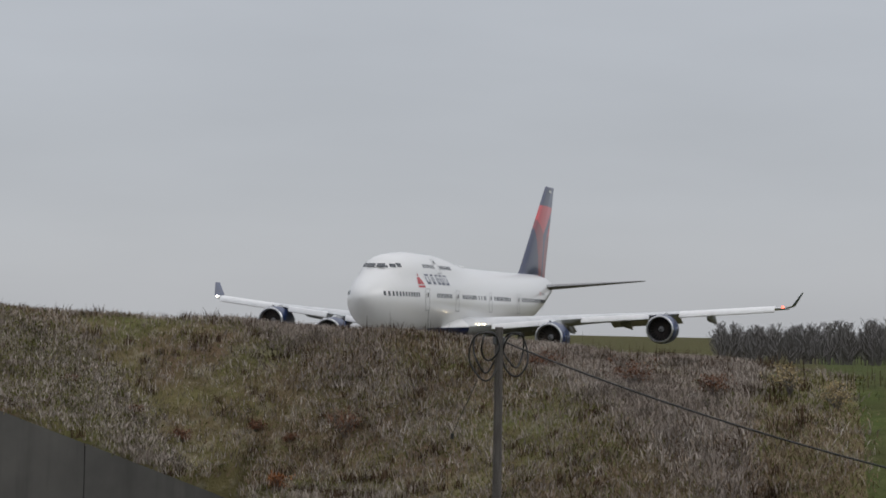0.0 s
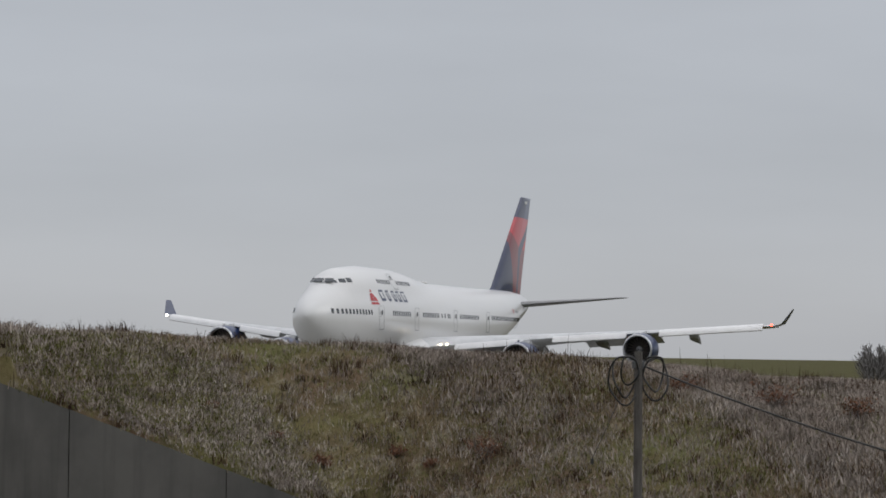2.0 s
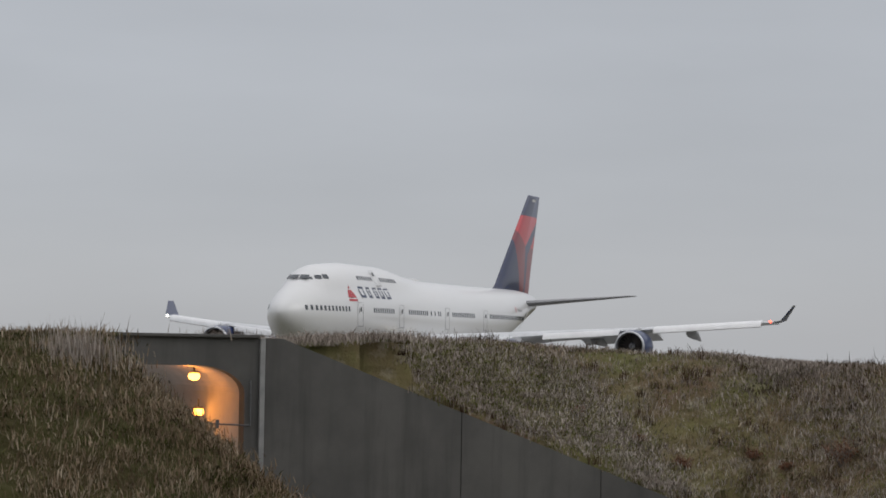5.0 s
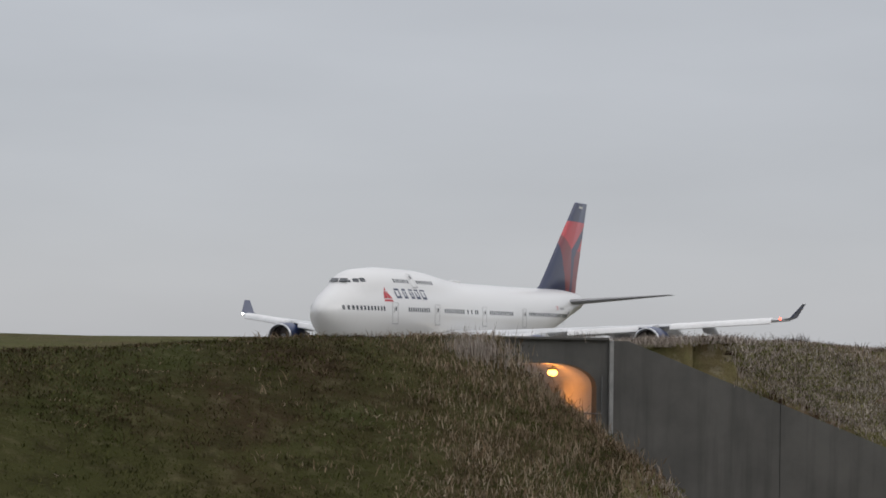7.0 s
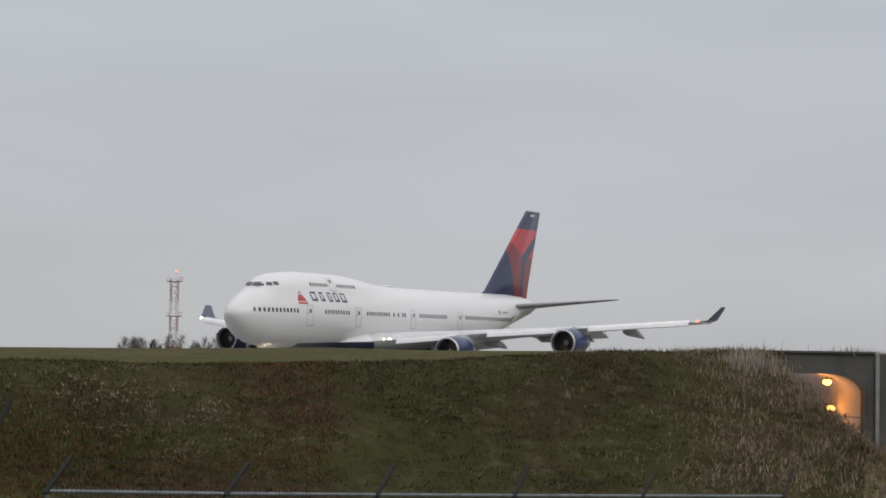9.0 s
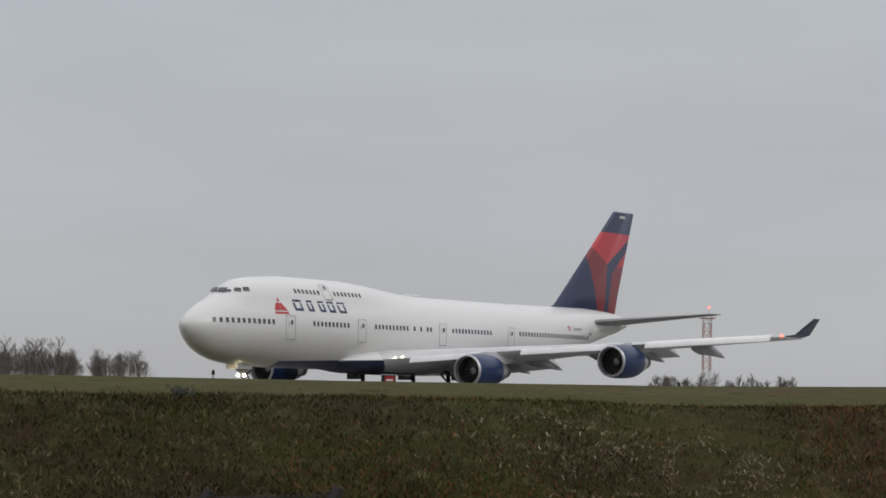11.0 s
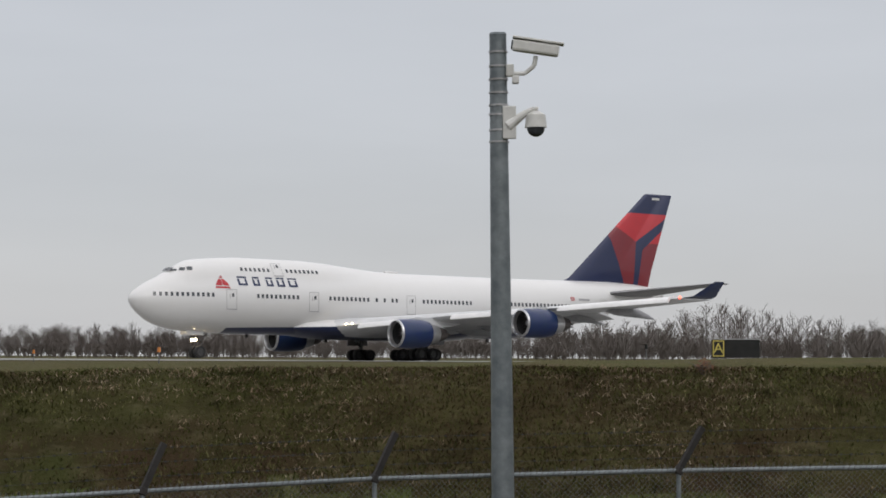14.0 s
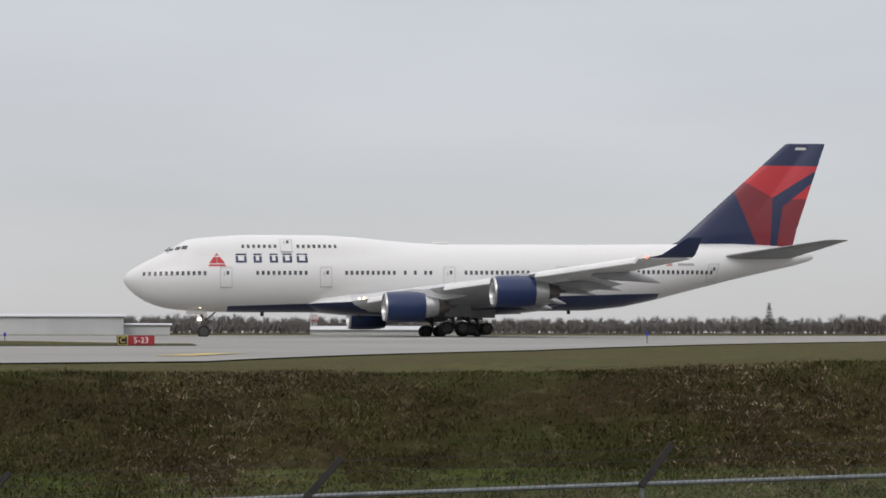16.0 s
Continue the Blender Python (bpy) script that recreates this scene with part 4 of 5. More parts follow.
            part("spinner", turned([(1.3, 0.36), (1.0, 0.30), (0.75, 0.16), (0.65, 0.0)], c, 16), M["belly"], eng, "", True)
            part("core_cowl", turned([(3.6, 1.10), (3.9, 1.05), (5.0, 0.86), (5.05, 0.80)], c), M["metal"], eng, "silver core cowl", True)
            part("exhaust", turned([(4.95, 0.80), (6.0, 0.55), (6.1, 0.48), (5.9, 0.3), (6.9, 0.0)], c), M["burnt"], eng, "dark stained exhaust", True)
            le, te, zw, th = wing_at(y)
            rings = []
            for a, zt, zb, w in ((aft + 1.2, z + 1.42, z + 1.30, 0.05), (aft + 2.4, z + 1.62, z + 1.2, 0.20), (aft + 4.6, max(z + 1.6, zw - 0.05), z + 0.8, 0.26), (le + 0.6, zw + 0.10, z + 0.55, 0.27), (le + 2.6, zw, z + 0.75, 0.22), (le + 4.4, zw - 0.15, zw - 0.35, 0.05)):
                rings.append([(X(a), side * y - w, zb), (X(a), side * y - w, zt), (X(a), side * y + w, zt), (X(a), side * y + w, zb)])
            part("pylon", loft(rings), M["wing"], eng, "", True)
    # antennas and small fittings
    for aft, z0 in ((13.5, 2.36), (23, 2.05), (44, 2.4)):
        bm = bmesh.new()
        box(bm, (0.35, 0.04, 0.38), (X(aft), 0, z0 - 0.12), 0.01, None)
        part("antenna", bm, M["dark"], plane)
    bm = bmesh.new()
    box(bm, (1.7, 0.7, 0.24), (X(31.0), 0, 9.10), 0.09)
    part("antenna_hump", bm, M["white"], plane)
    # undercarriage
    spin = []

    def wheel(parent, x, y, r, w):
        e = empty("wheel", Matrix.Translation((x, y, r)))
        e.parent = parent
        pr = [(-w / 2, r * 0.62), (-w / 2, r * 0.86), (-w * 0.36, r * 0.97), (0, r), (w * 0.36, r * 0.97), (w / 2, r * 0.86), (w / 2, r * 0.62)]
        rings = [[(rr * math.cos(2 * math.pi * k / 24), s, rr * math.sin(2 * math.pi * k / 24)) for k in range(24)] for s, rr in pr]
        part("tyre", loft(rings, True, False), M["rubber"], e, "", True)
        bm = bmesh.new()
        rod(bm, (0, -w * 0.40, 0), (0, w * 0.40, 0), r * 0.60, None, 20)
        for k in range(8):
            a = 2 * math.pi * k / 8
            box(bm, (0.08, w * 0.86, 0.08), (r * 0.42 * math.cos(a), 0, r * 0.42 * math.sin(a)))
        part("rim", bm, M["rim"], e)
        spin.append((e, Vector((x, y, r))))
        return e

    gear = empty("nose_gear")
    gear.parent = plane
    bm = bmesh.new()
    rod(bm, (X(7.85), 0, 0.62), (X(7.6), 0, 3.1), 0.13)
    rod(bm, (X(7.85), -0.45, 0.62), (X(7.85), 0.45, 0.62), 0.09)
    rod(bm, (X(7.8), 0, 1.5), (X(9.3), 0, 2.7), 0.07)
    rod(bm, (X(7.9), 0, 1.0), (X(8.5), 0, 1.5), 0.06)
    rod(bm, (X(8.5), 0, 1.5), (X(7.9), 0, 2.0), 0.06)
    part("strut", bm, M["rim"], gear)
    for y in (-0.45, 0.45):
        wheel(gear, X(7.85), y, 0.62, 0.42)
    bm = bmesh.new()
    for y in (-0.55, 0.55):
        box(bm, (1.9, 0.05, 0.6), (X(7.2), y, 2.55), 0.02)
    part("gear_door", bm, M["slat"], gear, "white gear doors")
    for y in (-0.22, 0.22):
        bm = bmesh.new()
        bmesh.ops.create_uvsphere(bm, u_segments=10, v_segments=6, radius=0.13, matrix=Matrix.Translation((X(7.45), y * 1.5, 1.78)))
        part("taxi_light", bm, M["lamp"], gear, "glowing taxi light")
    for aft, y in ((31.3, 5.4), (31.3, -5.4), (34.4, 1.95), (34.4, -1.95)):
        g = empty("main_gear")
        g.parent = plane
        bm = bmesh.new()
        rod(bm, (X(aft), y, 0.66), (X(aft - 0.3), y * 0.95, 3.4), 0.19)
        rod(bm, (X(aft - 0.8), y, 0.66), (X(aft + 0.8), y, 0.62), 0.14)
        rod(bm, (X(aft), y, 1.3), (X(aft - 1.8), y * 0.8, 2.8), 0.09)
        for dx in (-0.74, 0.74):
            rod(bm, (X(aft + dx), y - 0.55, 0.62), (X(aft + dx), y + 0.55, 0.62), 0.09)
        part("bogie", bm, M["rim"], g)
        for dx in (-0.74, 0.74):
            for dy in (-0.55, 0.55):
                wheel(g, X(aft + dx), y + dy, 0.62, 0.48)
        bm = bmesh.new()
        box(bm, (2.6, 0.06, 1.5), (X(aft + 0.2), y + (0.95 if y > 0 else -0.95), 2.4), 0.02)
        part("gear_door", bm, M["tailgrey"], g)
    return plane, spin


AIRLINER, WHEELS = airliner()


# ---- boundary fence ----
FENCE = [(-26, 15.6), (-15, 17.4), (-5.4, 18.3), (3.8, 18.7), (10.3, 17.0), (16.2, 13.3), (20.8, 7.6), (26.0, 3.3), (31.0, -0.6)]


def along_line(points, step):
    out, carry = [Vector(points[0])], 0.0
    for a, b in zip(points, points[1:]):
        a, b = Vector(a), Vector(b)
        d = (b - a).length
        s = step - carry
        while s <= d:
            out.append(a + (b - a) * s / d)
            s += step
        carry = d - (s - step)
    return out


RAIL = ((-26, -9, -5.9, -1.5, 2, 6.9, 9.8, 13.4, 16.2, 18.4, 18.95, 20.8, 23.5, 26.3, 31), (-2.7, -2.24, -2.11, -1.96, -1.85, -1.68, -1.57, -1.46, -1.40, -1.27, -2.08, -2.16, -2.27, -2.38, -2.55))
POSTS = (-24, -18.9, -14.4, -10.1, -5.88, -1.55, 2.1, 6.9, 9.85, 13.3, 16.1, 17.85, 18.4, 18.95, 20.78, 23.06, 25.36, 27.83, 30.9)


def fence():
    f = empty("chain_link_fence")
    tagged(f, "galvanised chain-link fence with slanting barbed-wire arms", "fence")
    low = -3.62
    rail_at = lambda p: lerp(p.x, *RAIL)
    posts = [Vector((x, lerp(x, *zip(*FENCE)))) for x in POSTS]
    bm = bmesh.new()
    rod(bm, (0, 0, -2.2), (0, 0, 0.02), 0.032)
    post = part("post", bm, M["galv"], f)
    bm = bmesh.new()
    box(bm, (0.085, 0.06, 0.66), (0, 0, 0.33), 0.008)
    box(bm, (0.10, 0.09, 0.10), (0, 0, 0.0), 0.015)
    arm = part("arm", bm, M["arm"], post, "dark slanting arm")
    wires = [[], [], []]
    for i, p in enumerate(posts):
        nxt = posts[min(i + 1, len(posts) - 1)]
        prv = posts[max(i - 1, 0)]
        d = (nxt - prv).normalized()
        out = Vector((-d.y, d.x))
        lean = (d + out * 0.25).normalized()
        thick = i == 9
        m = Matrix.Translation((p.x, p.y, rail_at(p)))
        po = post if i == 0 else again("post", post, m, f)
        if i == 0:
            post.matrix_basis = m
        axis = Vector((-lean.y, lean.x, 0))
        ma = Matrix.Rotation(radians((42 if p.x < 2.5 or p.x > 18.9 else 28) + 3 * math.sin(i * 2.3)), 4, axis)
        if i == 0:
            arm.matrix_basis = ma
        else:
            again("arm", arm, ma, po)
        for k, h in enumerate((0.2, 0.4, 0.6)):
            q = (m @ ma) @ Vector((0, 0, h))
            wires[k].append(q)
    # the stout corner post with its bands
    p = Vector((3.78, 18.66))
    bm = bmesh.new()
    rod(bm, (p.x, p.y, low - 0.1), (p.x, p.y, -1.24), 0.072, None, 16)
    rod(bm, (p.x, p.y, -1.24), (p.x, p.y, -1.18), 0.078, 0.05, 16)
    for z in (-1.28, -1.42, -1.58, -1.76):
        rod(bm, (p.x, p.y, z - 0.02), (p.x, p.y, z + 0.02), 0.081, None, 16)
    part("corner_post", bm, M["galv"], f, "stout banded corner post")
    for a, b in zip(posts, posts[1:]):
        if 18 < a.x < 18.5:
            # the line steps down here from one terminal post to the next
            continue
        bm = bmesh.new()
        ra, rb = rail_at(a), rail_at(b)
        rod(bm, (a.x, a.y, ra), (b.x, b.y, rb), 0.03, None, 10)
        part("rail", bm, M["galv"], f)
        # woven wire: two sets of slanting strands
        d = b - a
        L, H = d.length, (ra + rb) / 2 - low + 0.05
        lift = lambda s: (ra + (rb - ra) * s / L) - (ra + rb) / 2
        verts, faces = [], []
        n = Vector((-d.y, d.x)).normalized() * 0.004
        s = -H
        while s < L:
            for sign in (1, -1):
                s0, s1 = max(s, 0.0), min(s + H, L)
                if s1 > s0:
                    z0, z1 = (s0 - s), (s1 - s)
                    if sign < 0:
                        z0, z1 = H - z0, H - z1
                    pa, pb = a + d * (s0 / L), a + d * (s1 / L)
                    w = 0.0026
                    k = len(verts)
                    o = n * sign * 0.6
                    z0, z1 = z0 + lift(s0), z1 + lift(s1)
                    verts += [(pa.x + o.x, pa.y + o.y, low + z0 - w), (pa.x + o.x, pa.y + o.y, low + z0 + w), (pb.x + o.x, pb.y + o.y, low + z1 + w), (pb.x + o.x, pb.y + o.y, low + z1 - w)]
                    faces.append((k, k + 1, k + 2, k + 3))
            s += 0.075
        # twisted wire ends standing above the rail
        for j in range(int(L / 0.0375)):
            p = a + d * (j * 0.0375 / L)
            t = d.normalized() * (0.012 if j % 2 else -0.012)
            z = ra + (rb - ra) * j * 0.0375 / L
            w = d.normalized() * 0.0024
            k = len(verts)
            top = 0.075 + 0.018 * math.sin(j * 7.3)
            verts += [(p.x - w.x, p.y - w.y, z), (p.x + w.x, p.y + w.y, z), (p.x + t.x + w.x, p.y + t.y + w.y, z + top), (p.x + t.x - w.x, p.y + t.y - w.y, z + top)]
            faces.append((k, k + 1, k + 2, k + 3))
        # the mesh's top strands wind round the rail
        u = d.normalized()
        face = Vector((u.y, -u.x)) * 0.031
        for j in range(int(L / 0.075)):
            p = a + d * (j * 0.075 / L) + face
            z = ra + (rb - ra) * j * 0.075 / L
            k = len(verts)
            for q, dz in ((p - u * 0.018, -0.03), (p - u * 0.006, -0.03), (p + u * 0.020, 0.03), (p + u * 0.008, 0.03)):
                verts.append((q.x, q.y, z + dz))
            faces.append((k, k + 1, k + 2, k + 3))
        mesh_object("wire_mesh", verts, faces, M["galvdark"], f, "woven wire")
    for row in wires:
        cut = next(i for i, (a, b) in enumerate(zip(row, row[1:])) if abs(a.z - b.z) > 0.5) + 1
        for run in (row[:cut], row[cut:]):
            bm = bmesh.new()
            for a, b in zip(run, run[1:]):
                rod(bm, a, b, 0.0024, None, 4)
                for k in range(1, 24):
                    q = Vector(a).lerp(Vector(b), k / 24)
                    box(bm, (0.035, 0.004, 0.022), q, 0, None)
            part("barbed_wire", bm, M["cable"], f, "thin barbed wire")
    # white seed heads against the foot of the fence
    blades("seeded_weeds", [(x + rnd_.gauss(0, 0.5), y + 0.9 + rnd_.gauss(0, 0.4), rnd_.uniform(0.7, 1.3)) for x, y in [(p.x, p.y) for p in along_line(FENCE[1:4], 0.10)]], 1.15, 0.010, 0.25, 3, M["blade_pale"], "pale seeded weeds along the fence", 0.1)


rnd_ = random.Random(11)
fence()


# ---- camera pole ----
def camera_pole():
    e = empty("camera_pole", pose(10.91, 15.72, -3.70, -0.05, -1.05, 0))
    tagged(e, "tall galvanised pole carrying two white security cameras", "pole")
    bm = bmesh.new()
    rod(bm, (0, 0, -0.2), (0, 0, 7.82), 0.158, 0.108, 20)
    rod(bm, (0, 0, 7.82), (0, 0, 7.85), 0.115, 0.10, 20)
    rod(bm, (0, 0, -0.2), (0, 0, -0.12), 0.30, None, 20)
    part("shaft", bm, M["galv"], e, "spangled galvanised shaft", True)
    for z in (7.6, 7.42, 7.25, 7.08, 6.92, 6.8, 6.6, 6.45):
        bm = bmesh.new()
        rod(bm, (0, 0, z - 0.012), (0, 0, z + 0.012), 0.116 + (7.8 - z) * 0.0064 + 0.004, None, 20)
        part("band", bm, M["band"], e)
    # the shaft's right-hand side, as seen from the road
    R = Matrix.Rotation(radians(-37), 4, "Z")
    bm = bmesh.new()
    box(bm, (0.17, 0.07, 0.42), (0.135, -0.10, 6.69), 0.012, R)
    part("mounting_plate", bm, M["plastic"], e, "white mounting plate")
    bm = bmesh.new()
    path = [(0.12, 6.64, 0.075), (0.22, 6.72, 0.06), (0.36, 6.82, 0.038), (0.46, 6.865, 0.03), (0.50, 6.85, 0.03)]
    for (xa, za, ra), (xb, zb, rb) in zip(path, path[1:]):
        rod(bm, R @ Vector((xa, -0.10, za)), R @ Vector((xb, -0.10, zb)), ra, rb, 12)
    part("dome_bracket", bm, M["plastic"], e, "white sloping bracket arm")
    bm = bmesh.new()
    rod(bm, R @ Vector((0.47, -0.10, 6.62)), R @ Vector((0.47, -0.10, 6.78)), 0.142, 0.125, 20)
    rod(bm, R @ Vector((0.47, -0.10, 6.78)), R @ Vector((0.47, -0.10, 6.83)), 0.125, 0.05, 20)
    dome = part("dome_camera", bm, M["plastic"], e, "white dome camera", True)
    bm = bmesh.new()
    bmesh.ops.create_uvsphere(bm, u_segments=20, v_segments=10, radius=0.115, matrix=Matrix.Translation(R @ Vector((0.47, -0.10, 6.615))))
    part("dome_glass", bm, M["pane"], dome, "dark glass bubble", True)
    bm = bmesh.new()
    rod(bm, R @ Vector((0.08, -0.03, 7.32)), R @ Vector((0.34, -0.03, 7.32)), 0.028)
    rod(bm, R @ Vector((0.34, -0.03, 7.32)), R @ Vector((0.46, -0.03, 7.42)), 0.028)
    rod(bm, R @ Vector((0.46, -0.03, 7.42)), R @ Vector((0.48, -0.03, 7.54)), 0.03)
    box(bm, (0.10, 0.10, 0.16), (0.15, -0.03, 7.36), 0.015, R)
    box(bm, (0.09, 0.12, 0.10), (0.22, -0.03, 7.24), 0.015, R)
    part("arm", bm, M["plastic"], e)
    bm = bmesh.new()
    tilt = R @ Matrix.Translation((0.48, -0.06, 7.64)) @ Matrix.Rotation(radians(9), 4, "Y")
    box(bm, (0.60, 0.17, 0.15), (0, 0, 0), 0.03, tilt)
    box(bm, (0.66, 0.20, 0.03), (0.02, 0, 0.095), 0.01, tilt)
    body = part("box_camera", bm, M["plastic"], e, "white box camera under a sun hood")
    bm = bmesh.new()
    box(bm, (0.02, 0.13, 0.11), (-0.305, 0, 0), 0.01, tilt)
    part("lens_window", bm, M["pane"], body)


camera_pole()


# ---- signs on the airfield ----
def sign_box(name, at, turn, w, h, label):
    z = land(at[0], at[1])
    e = empty(name, pose(at[0], at[1], z, 0, 0, turn))
    tagged(e, label, "airfield sign", "airfield signs")
    bm = bmesh.new()
    box(bm, (w, 0.22, h), (0, 0, h / 2 + 0.06), 0.015)
    part("case", bm, M["signblack"], e)
    for x in (-w * 0.4, w * 0.4):
        bm = bmesh.new()
        box(bm, (0.08, 0.08, 0.12), (x, 0, 0.02))
        part("foot", bm, M["galvdark"], e)
    bm = bmesh.new()
    box(bm, (w + 0.05, 0.26, 0.035), (0, 0, h + 0.075), 0.008)
    part("rim", bm, M["trim"], e)
    return e


def letter_panel(parent, x, w, h, z, back, border, text, ink):
    if border:
        bm = bmesh.new()
        box(bm, (w, 0.012, h), (x, -0.117, z), 0.004)
        part("border", bm, border, parent)
    bm = bmesh.new()
    box(bm, (w - (0.09 if border else 0), 0.012, h - (0.09 if border else 0)), (x, -0.124, z), 0.003)
    part("panel", bm, back, parent)
    if text:
        lettering("letters", text, h * 0.86, ink, parent, pose(x, -0.134, z, 90, 0, 0))


a = sign_box("taxiway_sign", (56.2, 60.0), -43, 1.95, 0.74, "black taxiway sign with a yellow letter A")
letter_panel(a, -0.70, 0.46, 0.66, 0.43, M["signblack"], M["signyellow"], "A", M["signyellow"])
sign_box("taxiway_sign", (14.6, 62.0), -15, 2.15, 0.92, "blank black back of a taxiway sign")
d = sign_box("taxiway_sign", (89.7, 46.0), -63, 0.62, 0.42, "small red and black no-entry sign on the grass")
letter_panel(d, 0.06, 0.44, 0.34, 0.27, M["signred"], None, "", M["signwhite"])
bm = bmesh.new()
box(bm, (0.30, 0.012, 0.06), (0.06, -0.134, 0.27), 0.003)
part("bar", bm, M["signwhite"], d)
c = sign_box("taxiway_sign", (-21.0, 110.8), 8, 2.05, 0.56, "red and black taxiway sign lettered C and 5-23")
letter_panel(c, -0.70, 0.56, 0.52, 0.34, M["signblack"], M["signyellow"], "C", M["signyellow"])
letter_panel(c, 0.30, 1.42, 0.54, 0.34, M["signred"], None, "5-23", M["signwhite"])


# ---- utility pole on the bank ----
def utility_pole():
    x, y = 61.9, -19.2
    z = land(x, y)
    e = empty("utility_pole", pose(x, y, z))
    tagged(e, "short weathered grey pole with coiled black cable", "utility pole")
    top = 0.08 - z
    bm = bmesh.new()
    rod(bm, (0, 0, -0.3), (0, 0, top), 0.105, 0.085, 14)
    part("shaft", bm, M["wood"], e)
    bm = bmesh.new()
    box(bm, (0.10, 0.26, 0.16), (0, 0, top - 0.28), 0.02)
    part("clamp", bm, M["galvdark"], e)
    for k, (r, dy, dz) in enumerate(((0.42, 0.28, -0.68), (0.36, -0.34, -0.62), (0.50, 0.30, -0.75), (0.44, -0.36, -0.72), (0.30, 0.2, -0.55))):
        cu = bpy.data.curves.new("cable_loop", "CURVE")
        cu.dimensions, cu.bevel_depth, cu.bevel_resolution = "3D", 0.02, 1
        sp = cu.splines.new("POLY")
        sp.points.add(27)
        for i in range(28):
            a = 2 * math.pi * i / 28
            sp.points[i].co = (0.12 * math.sin(a * 2 + k), dy + r * 0.62 * math.cos(a), top + dz + 0.18 + r * math.sin(a) * (1 + 0.1 * math.sin(3 * a)), 1)
        sp.use_cyclic_u = True
        cu.materials.append(M["cable"])
        tmp = bpy.data.objects.new("cable_loop", cu)
        scene.collection.objects.link(tmp)
        me = bpy.data.meshes.new_from_object(tmp.evaluated_get(bpy.context.evaluated_depsgraph_get()))
        bpy.data.objects.remove(tmp)
        me.materials.clear()
        me.materials.append(M["cable"])
        ob = new("cable_loop", me)
        ob.parent = e
    # the overhead cable that sags away down the bank
    a, b = Vector((0, -0.1, top - 0.3)), Vector((-13.5, -9.0, top - 3.3))
    rings = []
    for i in range(25):
        u = i / 24
        q = a.lerp(b, u) - Vector((0, 0, 1.0 * 4 * u * (1 - u) * 0.45))
        rings.append([(q.x + 0.0111 * math.cos(c), q.y - 0.0166 * math.cos(c), q.z + 0.02 * math.sin(c)) for c in (k * math.pi / 3 for k in range(6))])
    part("overhead_cable", loft(rings), M["cable"], e, "sagging black cable")
    bm = bmesh.new()
    rod(bm, (0, 0.45, top - 1.1), (-0.3, 1.05, top - 2.2), 0.008, None, 5)
    box(bm, (0.06, 0.06, 0.12), (-0.3, 1.05, top - 2.25), 0.01)
    part("loose_end", bm, M["cable"], e)


utility_pole()


def guy_marker():
    x, y = 60.0, -17.0
    z = land(x, y)
    bm = bmesh.new()
    rod(bm, (0, 0, -0.1), (0.0, -0.45, 0.95), 0.03)
    ob = part("guy_marker", bm, M["signyellow"])
    ob.matrix_world = pose(x, y, z)
    tagged(ob, "slanting yellow plastic guy-wire marker", "marker")


guy_marker()


# ---- bushes and tall stalks ----
def bush(at, h, w, material, n, label, seed):
    rnd = random.Random(seed)
    z = land(*at)
    e = empty("bush", pose(at[0], at[1], z - 0.05))
    tagged(e, label, "bush", "bushes on the bank")
    bm = bmesh.new()
    tips = []
    for k in range(14):
        a, s = rnd.uniform(0, 2 * math.pi), rnd.uniform(0.1, 0.5) * w
        t = Vector((math.cos(a) * s, math.sin(a) * s, h * rnd.uniform(0.6, 1.0)))
        rod(bm, (0, 0, 0), t, 0.012, 0.004, 5)
        for j in range(4):
            q = t * rnd.uniform(0.4, 0.95)
            u = q + Vector((rnd.gauss(0, 0.2 * w), rnd.gauss(0, 0.2 * w), rnd.uniform(0.05, 0.25) * h))
            rod(bm, q, u, 0.006, 0.003, 4)
            tips.append(u)
    part("stem", bm, M["bark"], e)
    verts, faces = [], []
    for k in range(n):
        c = rnd.choice(tips) + Vector((rnd.gauss(0, 0.09 * w), rnd.gauss(0, 0.09 * w), rnd.gauss(0, 0.09 * h)))
        c.z = max(0.05, c.z)
        d1 = Vector((rnd.gauss(0, 1), rnd.gauss(0, 1), rnd.gauss(0, 1))).normalized() * rnd.uniform(0.02, 0.05)
        d2 = d1.orthogonal().normalized() * rnd.uniform(0.01, 0.03)
        i = len(verts)
        verts += [c - d1, c + d2, c + d1, c - d2]
        faces.append((i, i + 1, i + 2, i + 3))
    mesh_object("foliage", verts, faces, material, e)
    return e


